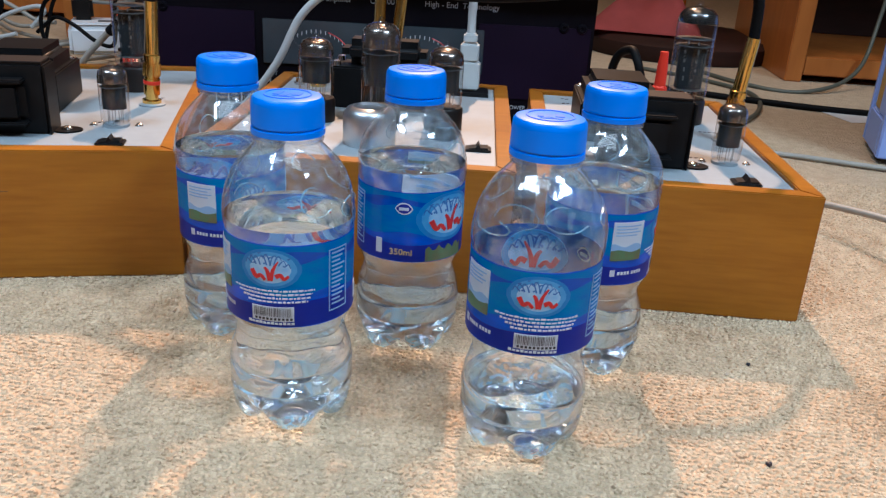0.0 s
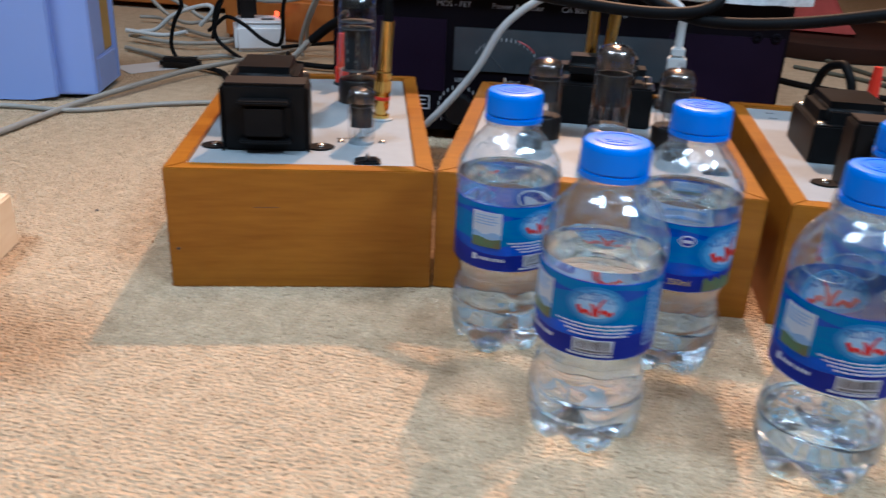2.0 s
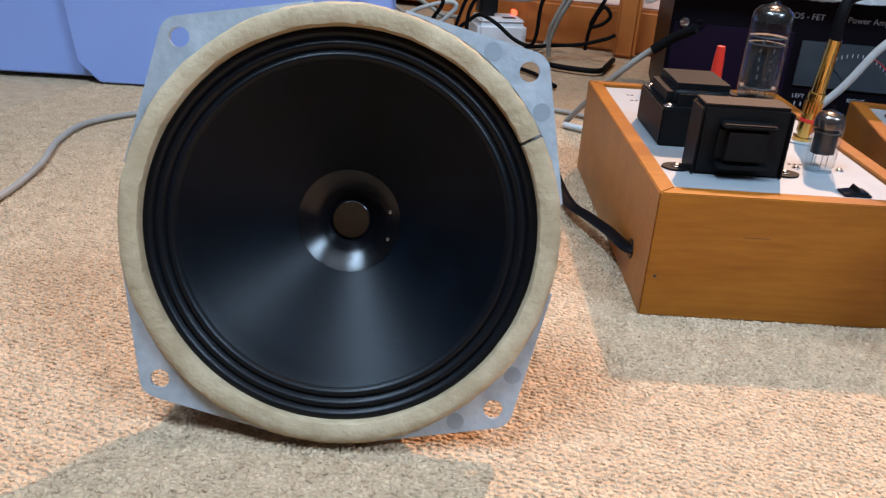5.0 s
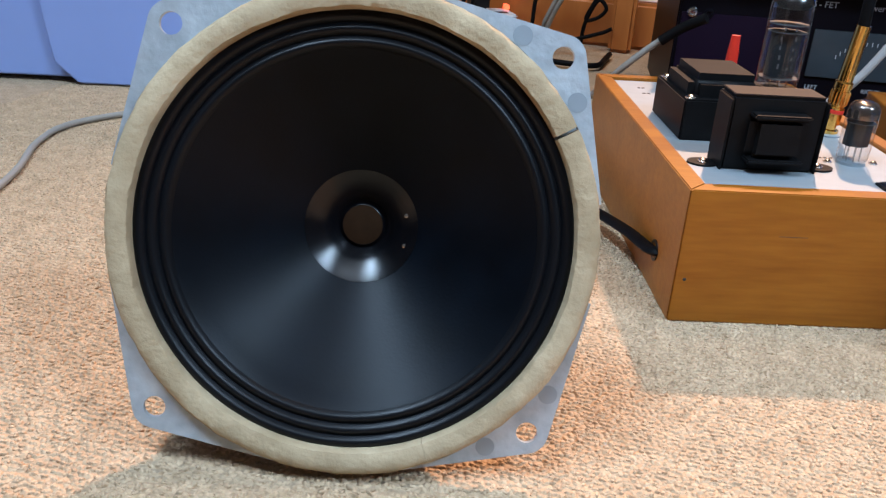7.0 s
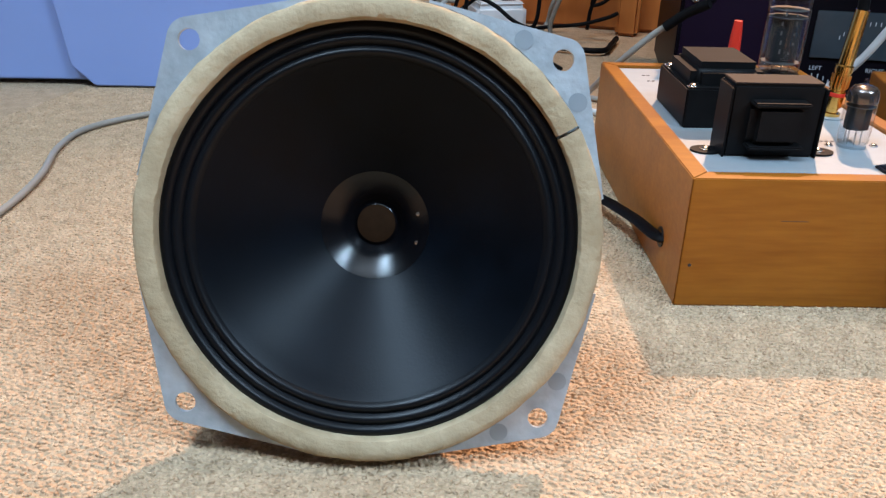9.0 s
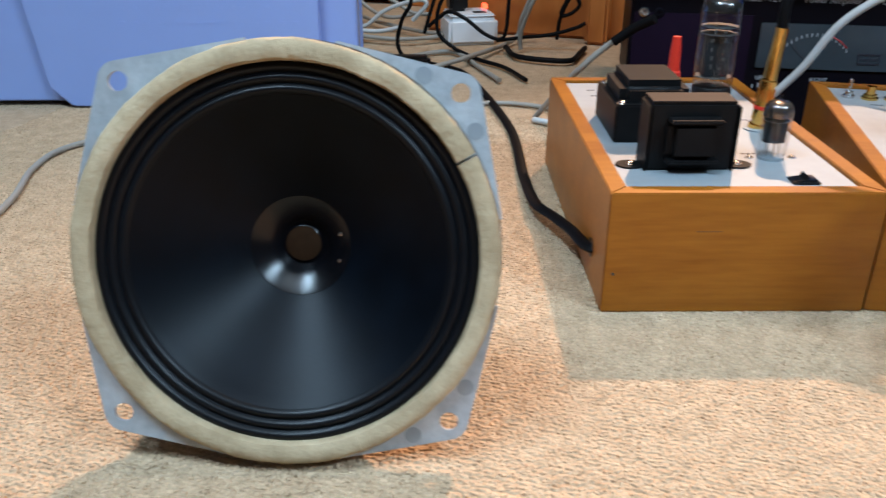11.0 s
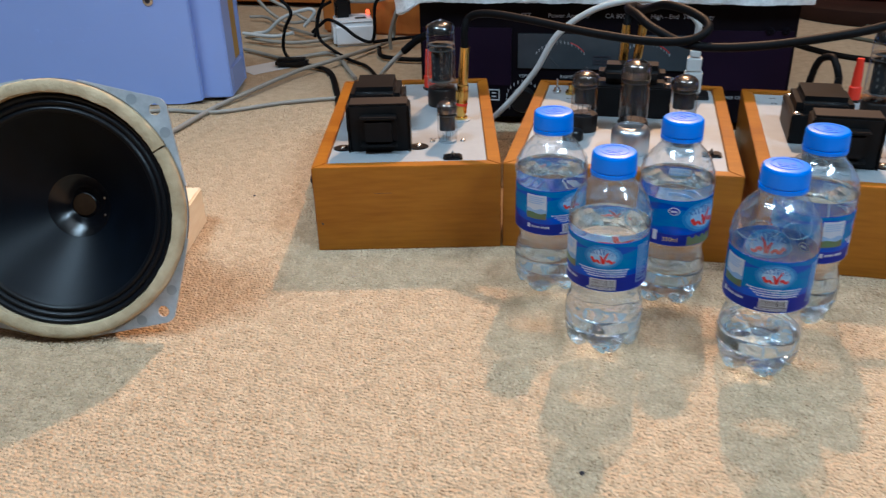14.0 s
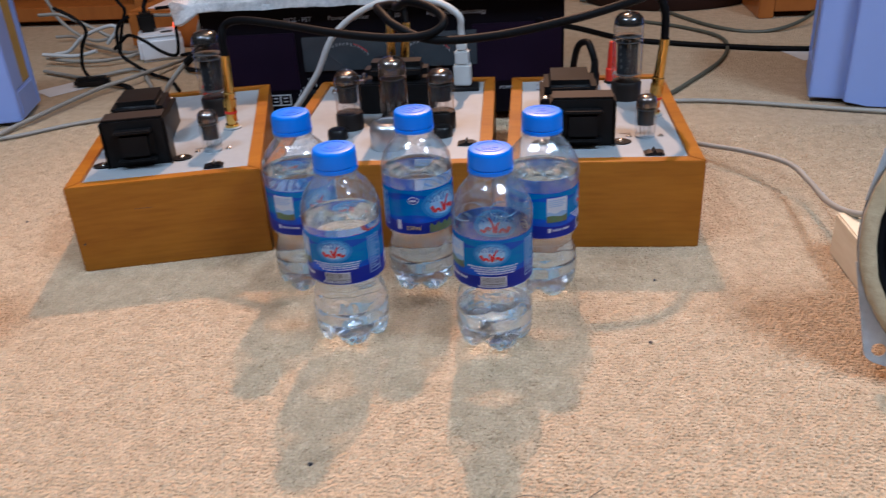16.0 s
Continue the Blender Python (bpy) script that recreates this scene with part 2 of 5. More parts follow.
CEILING = material("white_ceiling_paint", (0.80, 0.80, 0.79), rough=0.9, vary=0.03, scale=3)
DISPLAYBLUE = glow_material("blue_display", (0.02, 0.14, 0.70), 0.35)
REDGLOW = glow_material("red_switch_light", (1.0, 0.10, 0.03), 2.5)
PINKSHEET = material("pale_pink_sheet", (0.80, 0.64, 0.58), rough=0.7, vary=0.06, scale=12)
INKCLOUD = material("pale_cloud_print", (0.60, 0.80, 0.94), rough=0.3, scale=180, second=(0.26, 0.56, 0.84))
INKHALO = material("mid_cloud_print", (0.14, 0.46, 0.78), rough=0.3, scale=200, second=(0.06, 0.34, 0.70))
INKGLOW = material("faint_cloud_print", (0.03, 0.28, 0.64), rough=0.3, scale=200, second=(0.012, 0.20, 0.58))
INKSPLASH = material("splash_print", (0.10, 0.30, 0.66), rough=0.3, scale=500, second=(0.02, 0.10, 0.42))
KEYGREY = material("grey_keys", (0.028, 0.031, 0.034), rough=0.5, spec=0.2)


# ---- mesh helpers ----
def thing(name, m, label, category, group="", kind=""):
    ob = new(name)
    ob.matrix_world = m
    return tagged(ob, label, category, group, kind)


def part(name, bm, mat, parent=None, label="", smooth=True, m=None):
    """Links a bmesh as one mesh object, under a thing or a part."""
    me = bpy.data.meshes.new(name)
    bmesh.ops.recalc_face_normals(bm, faces=bm.faces)
    bm.to_mesh(me)
    bm.free()
    for f in me.polygons:
        f.use_smooth = smooth
    if smooth:
        me.set_sharp_from_angle(angle=radians(38))
    me.materials.append(mat)
    ob = new(name, me)
    if parent:
        ob.parent = parent
    if m is not None:
        ob.matrix_basis = m
    if label:
        ob["label"] = label
    return ob


def lathe(profile, segs=48, shape=None):
    """A turned body from (radius, height) pairs; shape(r, z, angle) may bend it."""
    bm = bmesh.new()
    rings = []
    for r, z in profile:
        if r < 1e-5:
            rings.append([bm.verts.new((0, 0, z))])
        else:
            ring = []
            for k in range(segs):
                a = 2 * math.pi * k / segs
                rr, zz = shape(r, z, a) if shape else (r, z)
                ring.append(bm.verts.new((rr * math.cos(a), rr * math.sin(a), zz)))
            rings.append(ring)
    for a, b in zip(rings, rings[1:]):
        for k in range(segs):
            j = (k + 1) % segs
            if len(a) == 1 and len(b) == 1:
                continue
            if len(a) == 1:
                bm.faces.new((a[0], b[k], b[j]))
            elif len(b) == 1:
                bm.faces.new((a[k], a[j], b[0]))
            else:
                bm.faces.new((a[k], a[j], b[j], b[k]))
    return bm


def block(x0, y0, z0, x1, y1, z1, bevel=0.0, bm=None):
    """A box between two corners, with worn edges."""
    own = bmesh.new()
    bmesh.ops.create_cube(own, size=1)
    bmesh.ops.scale(own, vec=(x1 - x0, y1 - y0, z1 - z0), verts=own.verts)
    bmesh.ops.translate(own, vec=((x0 + x1) / 2, (y0 + y1) / 2, (z0 + z1) / 2), verts=own.verts)
    if bevel:
        bmesh.ops.bevel(own, geom=own.edges[:], offset=bevel, segments=2 if bevel < 0.006 else 5, affect="EDGES")
    if bm is None:
        return own
    me = bpy.data.meshes.new("joined")
    own.to_mesh(me)
    own.free()
    bm.from_mesh(me)
    bpy.data.meshes.remove(me)
    return bm


def smooth_line(points, steps=10):
    """A Catmull-Rom line through the points."""
    p = [Vector(q) for q in points]
    p = [p[0] * 2 - p[1]] + p + [p[-1] * 2 - p[-2]]
    out = []
    for i in range(1, len(p) - 2):
        for k in range(steps):
            t = k / steps
            a, b, c, d = p[i - 1], p[i], p[i + 1], p[i + 2]
            out.append(0.5 * ((2 * b) + (c - a) * t + (2 * a - 5 * b + 4 * c - d) * t * t + (3 * b - a - 3 * c + d) * t ** 3))
    out.append(p[-2])
    return out


def sweep(points, radius, segs=10, steps=10, flat=1.0, caps=True):
    line = smooth_line(points, steps) if steps > 1 else [Vector(q) for q in points]
    bm = bmesh.new()
    rings = []
    side = None
    for i, q in enumerate(line):
        way = (line[min(i + 1, len(line) - 1)] - line[max(i - 1, 0)]).normalized()
        if side is None:
            side = way.orthogonal().normalized() if abs(way.z) > 0.9 else way.cross(Vector((0, 0, 1))).normalized()
        side = (side - way * side.dot(way)).normalized()
        up = side.cross(way)
        rings.append([bm.verts.new(q + side * (radius * math.cos(2 * math.pi * k / segs)) + up * (radius * flat * math.sin(2 * math.pi * k / segs))) for k in range(segs)])
    for a, b in zip(rings, rings[1:]):
        for k in range(segs):
            bm.faces.new((a[k], a[(k + 1) % segs], b[(k + 1) % segs], b[k]))
    if caps:
        bm.faces.new(rings[0])
        bm.faces.new(rings[-1])
    return bm


def prism(outline, z0, z1, bevel=0.0):
    """An upright prism on an outline of (x, y) pairs."""
    bm = bmesh.new()
    low = [bm.verts.new((x, y, z0)) for x, y in outline]
    high = [bm.verts.new((x, y, z1)) for x, y in outline]
    bm.faces.new(low)
    bm.faces.new(high)
    n = len(outline)
    for k in range(n):
        bm.faces.new((low[k], low[(k + 1) % n], high[(k + 1) % n], high[k]))
    if bevel:
        bmesh.ops.bevel(bm, geom=bm.edges[:], offset=bevel, segments=2, affect="EDGES")
    return bm


def writing(name, text, size, mat, parent, m, label=""):
    """Letters in the built-in font, as a mesh."""
    cu = bpy.data.curves.new(name, "FONT")
    cu.body, cu.size, cu.extrude, cu.align_x, cu.align_y = text, size, 0.00012, "CENTER", "CENTER"
    tmp = bpy.data.objects.new(name, cu)
    scene.collection.objects.link(tmp)
    dg = bpy.context.evaluated_depsgraph_get()
    me = bpy.data.meshes.new_from_object(tmp.evaluated_get(dg))
    bpy.data.objects.remove(tmp)
    me.materials.clear()
    me.materials.append(mat)
    ob = new(name, me)
    ob.parent = parent
    ob.matrix_basis = m
    if label:
        ob["label"] = label
    return ob


# ---- setting ----
def setting(name, bm, mat, label, category, smooth=False):
    return tagged(part(name, bm, mat, None, smooth=smooth), label, category, kind="structure")


setting("floor", block(-3.2, -2.2, -0.06, 3.2, 3.6, 0.0), CARPETBASE, "beige looped carpet covering the whole floor", "floor")
setting("ceiling", block(-3.2, -2.2, 2.8, 3.2, 3.6, 2.9), CEILING, "plain white painted ceiling", "ceiling")
setting("wall_north", block(-3.3, 3.6, 0, 3.3, 3.72, 2.8), DARKWOOD, "dark red-brown wood panelled back wall", "wall")
setting("wall_south", block(-3.3, -2.32, 0, 3.3, -2.2, 2.8), PLASTER, "warm plain plaster wall", "wall")
setting("wall_west", block(-3.32, -2.2, 0, -3.2, 3.6, 2.8), PLASTER, "warm plain plaster wall", "wall")
setting("wall_east", block(3.2, -2.2, 0, 3.32, 3.6, 2.8), PLASTER, "warm plain plaster wall", "wall")


# ---- water bottles ----
def film(m, share):
    """Lets light through a printed film."""
    nt = m.node_tree
    b = nt.nodes["Principled BSDF"]
    t = nt.nodes.new("ShaderNodeBsdfTranslucent")
    nt.links.new(b.inputs["Base Color"].links[0].from_socket, t.inputs["Color"])
    x = nt.nodes.new("ShaderNodeMixShader")
    x.inputs[0].default_value = share
    nt.links.new(b.outputs[0], x.inputs[1])
    nt.links.new(t.outputs[0], x.inputs[2])
    nt.links.new(x.outputs[0], nt.nodes["Material Output"].inputs["Surface"])


for printed_film in (LABELBLUE, LABELTEAL, LABELDEEP, INKWHITE, INKPALE, INKCLOUD, INKHALO, INKGLOW, INKSPLASH, INKRED):
    film(printed_film, 0.42)

BOTTLE = [(0.0, 0.0075), (0.006, 0.0070), (0.013, 0.0045), (0.019, 0.0012), (0.0235, 0.0), (0.0268, 0.0022), (0.0286, 0.0065), (0.0296, 0.012),
          (0.0300, 0.018), (0.0301, 0.0195), (0.0293, 0.0207), (0.0301, 0.022), (0.0303, 0.030), (0.0302, 0.0315), (0.0294, 0.0325), (0.0299, 0.034), (0.0293, 0.039),
          (0.0276, 0.0445), (0.0264, 0.049), (0.0263, 0.0525), (0.0275, 0.0565), (0.0292, 0.060), (0.0300, 0.0625), (0.0301, 0.064), (0.0298, 0.066), (0.0299, 0.084),
          (0.0298, 0.1035), (0.0302, 0.1055), (0.0307, 0.108), (0.0308, 0.112), (0.0302, 0.118), (0.0288, 0.1245), (0.0262, 0.131), (0.0225, 0.137), (0.0185, 0.1418),
          (0.0158, 0.1448), (0.0146, 0.147), (0.0142, 0.149), (0.0142, 0.1535)]
CAP_BASE, CAP_TOP, CAP_R = 0.1502, 0.1680, 0.0162


def petals(r, z, a):
    """Five feet at the base, and soft flutes on the shoulder."""
    w = max(0.0, 1 - z / 0.019) if r > 0.010 else 0.0
    g = (0.5 - 0.5 * math.cos(5 * a)) ** 2
    rr = r * (1 - 0.10 * w * g - (0.020 * w * abs(math.sin(7.5 * a + 90 * z)) if r > 0.010 else 0))
    if 0.034 < z < 0.061:
        v = math.sin(math.pi * (z - 0.034) / 0.027)
        rr *= 1 - 0.030 * v * abs(math.sin(4 * a + 150 * z)) ** 3
    zz = z + 0.0065 * w * g * min(1, (r - 0.010) / 0.012) if r > 0.010 else z
    if 0.112 < z < 0.146:
        s = math.sin(math.pi * (z - 0.112) / 0.034)
        rr *= 1 + s * (0.020 * math.cos(9 * a + 60 * z) + 0.006 * math.sin(5 * a - 90 * z) + 0.007 * math.cos(17 * a + 110 * z))
    return rr, zz


def patch(a0, a1, z0, z1, r, thick=0.00012, warp=None):
    """A piece of print on the label, angles in degrees to the right of the label's front."""
    bm = bmesh.new()
    q0 = 0.0296 - (r - 0.0303) if r > 0.0303 else r
    n = max(2, int(abs(a1 - a0) / 4) + 1)
    rows = []
    for k in range(n + 1):
        a = radians(-90 + a0 + (a1 - a0) * k / n)
        lo, hi = (z0, z1) if warp is None else warp(k / n, z0, z1)
        rows.append([bm.verts.new((q * math.cos(a), q * math.sin(a), z)) for q, z in ((q0, lo), (q0, hi), (r + thick, hi), (r + thick, lo))])
    for a, b in zip(rows, rows[1:]):
        for k in range(4):
            j = (k + 1) % 4
            bm.faces.new((a[k], b[k], b[j], a[j]))
    bm.faces.new(rows[0])
    bm.faces.new(rows[-1])
    return bm


def disc_warp(k, z0, z1):
    h = math.sqrt(max(0.02, 1 - (2 * k - 1) ** 2)) / 2
    c = (z0 + z1) / 2
    return c - h * (z1 - z0), c + h * (z1 - z0)


def wave_warp(turns, depth):
    def warp(k, z0, z1):
        d = depth * math.sin(turns * 2 * math.pi * k)
        return z0 + d, z1 + d
    return warp


def printed(bits):
    """Joins several patches into one print."""
    out = bmesh.new()
    for b in bits:
        me = bpy.data.meshes.new("joined")
        b.to_mesh(me)
        b.free()
        out.from_mesh(me)
        bpy.data.meshes.remove(me)
    return out


def ribbon(points, w0, w1, r):
    """A painted stroke on the label through (degrees, height) pairs, tapering from w0 to w1."""
    line = smooth_line([(radians(a) * 0.0303, z, 0) for a, z in points], 6)
    bm = bmesh.new()
    rows = []
    for i, q in enumerate(line):
        way = (line[min(i + 1, len(line) - 1)] - line[max(i - 1, 0)]).normalized()
        side = Vector((-way.y, way.x, 0)) * (w0 + (w1 - w0) * i / (len(line) - 1)) / 2
        row = []
        for e, rr in ((q - side, 0.0292), (q + side, 0.0292), (q + side, r), (q - side, r)):
            t = e.x / 0.0303 - math.pi / 2
            row.append(bm.verts.new((rr * math.cos(t), rr * math.sin(t), e.y)))
        rows.append(row)
    for a, b in zip(rows, rows[1:]):
        for k in range(4):
            j = (k + 1) % 4
            bm.faces.new((a[k], b[k], b[j], a[j]))
    bm.faces.new(rows[0])
    bm.faces.new(rows[-1])
    return bm


def logo(label_part, c, z, big):
    """Red brush strokes under a crown of splashes on a pale cloud, with no letters."""
    r = 0.03031
    s = 1.45 if big else 1.0
    for k, (wide, low, high, ink) in enumerate(((27, 0.0080, 0.0120, INKGLOW), (23, 0.0066, 0.0108, INKHALO), (18, 0.0050, 0.0088, INKCLOUD))):
        part("logo_cloud", patch(c - wide * s, c + wide * s, z - low * s, min(z + high * s, 0.1038), r - 0.00004 + 0.00004 * k, warp=disc_warp), ink, label_part)
    rng = random.Random(8)
    bits = []
    for k in range(9):
        x = c + (-17 + 3.9 * k + rng.uniform(-1, 1)) * s
        lift = (0.0096 - 0.00025 * (k - 4) ** 2) * s + rng.uniform(-0.0008, 0.0008)
        bend = 1 if k > 4 else -1
        bits.append(ribbon([(x - 2.0 * bend * s, z + 0.0040 * s), (x, z + lift - 0.0014 * s), (x + 2.6 * bend * s, z + lift - 0.0003 * s), (x + 4.4 * bend * s, z + lift - 0.0024 * s)], 0.0007 * s, 0.0003 * s, r + 0.0002))
    for k in range(9):
        x, y = c + rng.uniform(-20, 19) * s, z + rng.uniform(0.004, 0.0095) * s
        bits.append(ribbon([(x, y), (x + 2.6 * s, y + 0.0007 * s)], 0.0009 * s, 0.0003 * s, r + 0.0002))
    part("logo_splash", printed(bits), INKSPLASH, label_part)
    strokes = [([(-16, 0.0012), (-12, -0.0022), (-8, -0.0012), (-4, -0.0034)], 0.0022, 0.0014), ([(-4.4, 0.0030), (-2.0, 0.0012), (0.4, -0.0036)], 0.0010, 0.0022),
               ([(0.4, -0.0036), (3.2, 0.0022), (7.4, 0.0062)], 0.0022, 0.0007), ([(5.0, -0.0016), (9.0, -0.0006), (12.0, -0.0026), (16.0, -0.0010)], 0.0022, 0.0012)]
    reds = [ribbon([(c + x * s, z + y * s) for x, y in pts], w0 * s, w1 * s, r + 0.0004) for pts, w0, w1 in strokes]
    part("logo_swash", printed(reds), INKRED, label_part)


def water_bottle(name, level):
    """A bottle at the origin, its label's front towards -y."""
    b = new(name)
    prof = BOTTLE
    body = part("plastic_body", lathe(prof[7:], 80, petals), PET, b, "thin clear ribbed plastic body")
    # The foot's pale painted patches replace the sparkle of refracted lamps.
    part("moulded_foot", lathe(prof[:8], 80, petals), PETGLINT, body, "thick five-lobed moulded foot")
    rng = random.Random(len(name) + int(level * 10000))
    zs, rs = [z for r, z in prof[20:]], [r for r, z in prof[20:]]
    for k in range(7):
        a0, zc, up, wide = radians(k * 51 + rng.uniform(-16, 16)), rng.uniform(0.118, 0.131), rng.uniform(0.004, 0.010), rng.uniform(0.20, 0.52)
        line = []
        for i in range(9):
            w = i / 8 * 2 * math.pi * 0.7 + 2.3 * k
            z = zc + up * math.sin(w) * (0.5 + 0.5 * i / 8)
            rr = petals(float(np.interp(z, zs, rs)), z, a0)[0] + 0.0001
            a = a0 + wide * math.cos(w) * (0.5 + 0.5 * i / 8)
            line.append((rr * math.cos(a), rr * math.sin(a), z))
        part("embossed_swirl", sweep(line, 0.00038, 6, 4), PETGLINT, body)
    inner = [(max(0.0, r - 0.0007), z + 0.0006) for r, z in prof if z + 0.0006 < level]
    r_top = np.interp(level, [z for r, z in prof[4:]], [r for r, z in prof[4:]]) - 0.0007
    inner += [(float(r_top), level), (0.0, level)]
    water = part("water", lathe(inner, 60, lambda r, z, a: petals(r, z, a) if z < level - 0.0002 else (r, z)), WATER, b, "clear drinking water")
    water.visible_shadow = False
    cap = part("cap", lathe([(0.0, CAP_TOP), (CAP_R - 0.0035, CAP_TOP), (CAP_R - 0.0012, CAP_TOP - 0.0005), (CAP_R - 0.0002, CAP_TOP - 0.0018), (CAP_R, CAP_TOP - 0.004), (CAP_R + 0.0002, CAP_BASE + 0.0042),
                             (CAP_R - 0.0005, CAP_BASE + 0.0038), (CAP_R - 0.0005, CAP_BASE + 0.0032), (CAP_R + 0.0004, CAP_BASE + 0.0028), (CAP_R + 0.0004, CAP_BASE), (0.0148, CAP_BASE), (0.0148, CAP_BASE + 0.002), (0.0, CAP_BASE + 0.002)], 120,
                      lambda r, z, a: (r * (1 + (0.006 * math.cos(60 * a) if r > 0.0160 and CAP_BASE + 0.003 < z < CAP_TOP - 0.003 else 0)), z)), CAP, b, "matt blue screw cap")
    part("cap_ring", lathe([(0.0100, CAP_TOP - 0.0002), (0.0100, CAP_TOP + 0.00035), (0.0107, CAP_TOP + 0.00035), (0.0107, CAP_TOP - 0.0002)], 48), CAPMARK, cap)
    bm = bmesh.new()
    for k, (x0, x1, y0, y1) in enumerate(((-0.006, -0.003, -0.003, 0.004), (-0.002, 0.001, -0.004, 0.002), (0.002, 0.006, -0.002, 0.004), (-0.005, 0.005, -0.006, -0.0045))):
        block(x0, y0, CAP_TOP - 0.0002, x1, y1, CAP_TOP + 0.0003, 0.0001, bm)
    part("cap_mark", bm, CAPMARK, cap)
    part("neck_ring", lathe([(0.0142, 0.1468), (0.0162, 0.1474), (0.0162, 0.1484), (0.0142, 0.149)], 48), PET, b)
    z0, z1 = 0.0625, 0.1045
    label = part("label", lathe([(0.0300, z0), (0.0302, z0), (0.0302, z1), (0.0300, z1), (0.0300, z0)], 96), LABELBLUE, b, "blue printed wrap-around plastic label")
    for k in range(3):
        part("printed_wave", patch(-180, 179.9, 0.0865 - 0.0035 * k, z1 - 0.0006 - 0.004 * k, 0.03022 + 0.00002 * k, 0.00003, wave_warp(3 + k, 0.0016) if k else (lambda q, a, c: (a + 0.0014 * math.sin(18.85 * q), c))), LABELTEAL if k != 1 else LABELBLUE, label)
    part("printed_band", patch(-180, 179.9, z0 + 0.0004, z0 + 0.012, 0.03024, 0.00004, lambda q, a, c: (a, c + 0.0016 * math.sin(12.57 * q))), LABELDEEP, label)
    logo(label, 2, 0.0905, False)
    logo(label, 178, 0.0860, True)
    lines = []
    for k in range(4):
        x, stop = -34 + 5 * k, 40 - 2 * k
        while x < stop:
            w = rng.uniform(1.6, 5.0)
            lines.append(patch(x, min(stop, x + w), 0.0811 - 0.0019 * k, 0.0820 - 0.0019 * k - rng.choice((0, 0.0002)), 0.0304))
            x += w + 1.0
    part("small_print", printed(lines), INKWHITE, label)
    bar = part("barcode", patch(-15, 22, 0.0657, 0.0733, 0.0304), INKWHITE, label)
    rng = random.Random(3)
    stripes, a = [], -13.0
    while a < 20:
        w = rng.choice((0.22, 0.35, 0.5))
        stripes.append(patch(a, a + w, 0.0682, 0.0728, 0.0306))
        a += w + rng.choice((0.7, 1.0, 1.3))
    stripes += [patch(-12 + 3.4 * k, -10 + 3.4 * k, 0.0664, 0.0675, 0.0306) for k in range(10)]
    part("barcode_print", printed(stripes), INKBLACK, bar)
    part("web_address_bar", printed([patch(-19 + 3.5 * k, -16.3 + 3.5 * k, 0.0640, 0.0650 + 0.0003 * (k % 3 == 0), 0.0304) for k in range(12)]), INKWHITE, label)
    col = [patch(54, 76, 0.0995, 0.1000, 0.0304), patch(54, 76, 0.0680, 0.0685, 0.0304), patch(54, 55, 0.068, 0.100, 0.0304), patch(75, 76, 0.068, 0.100, 0.0304)]
    col += [patch(57, 73 - 3 * (k % 3), 0.0975 - 0.0022 * k, 0.0983 - 0.0022 * k, 0.0304) for k in range(13)]
    part("text_column", printed(col), INKPALE, label)
    panel = part("white_panel", patch(-76, -42, 0.0835, 0.1000, 0.0304), INKWHITE, label)
    part("panel_print", printed([patch(-73, -46 - 4 * (k % 2), 0.0975 - 0.0018 * k, 0.0981 - 0.0018 * k, 0.0306) for k in range(4)]), INKPALE, panel)
    part("panel_landscape", patch(-76, -42, 0.0775, 0.0832, 0.0305, warp=lambda q, a, c: (a, c + 0.0007 * math.sin(7 * q))), INKGREEN, label)
    part("panel_sky", patch(-76, -42, 0.0825, 0.0865, 0.03045, warp=lambda q, a, c: (a, c + 0.0010 * math.sin(9 * q + 1))), INKPALE, label)
    part("phone_print", printed([patch(-74, -69, 0.0680, 0.0718, 0.0304)] + [patch(-66 + 3.6 * k + 1.5 * (k > 3), -63.6 + 3.6 * k + 1.5 * (k > 3), 0.0688, 0.0706, 0.0304) for k in range(8)]), INKWHITE, label)
    oval = part("brand_oval", patch(117, 135, 0.0915, 0.0985, 0.0304, warp=disc_warp), INKWHITE, label)
    part("oval_field", patch(118.2, 133.8, 0.0922, 0.0978, 0.0305, warp=disc_warp), LABELDEEP, oval)
    part("oval_bar", patch(121, 131, 0.0940, 0.0958, 0.0306), INKWHITE, oval)
    part("white_tag", patch(96, 103, 0.0665, 0.0755, 0.0304), INKWHITE, label)
    a = radians(-90 + 124)
    writing("volume_text", "350ml", 0.0052, INKGOLD, label, Matrix.Translation((0.03045 * math.cos(a), 0.03045 * math.sin(a), 0.0685)) @ pose(0, 0, 0, 90, 0, 124))
    part("leaf_print", patch(150, 200, z0 + 0.0005, 0.0705, 0.0304, warp=lambda q, x, c: (x, c + 0.0018 * math.sin(25 * q))), INKGREEN, label)
    return b


BOTTLES = [((-0.052, 0.588), 46, 0.1165, "full bottle of water with blue cap and label panel"), ((0.010, 0.502), -2, 0.1105, "nearly full water bottle with blue cap and red logo"),
           ((0.055, 0.594), -124, 0.1150, "full water bottle with blue cap and 350 ml label"), ((0.130, 0.502), 3, 0.0330, "almost empty water bottle with blue cap and red logo"),
           ((0.165, 0.590), 86, 0.1160, "full water bottle with blue cap and white label panel")]
for (bx, by), turn, level, words in BOTTLES:
    ob = water_bottle("water_bottle", level)
    ob.matrix_world = pose(bx, by, 0.0009, 0, 0, turn) @ Matrix.Diagonal((1.032, 1.032, 0.985, 1))
    tagged(ob, words + " on carpet", "water bottle", "water bottles on the carpet")


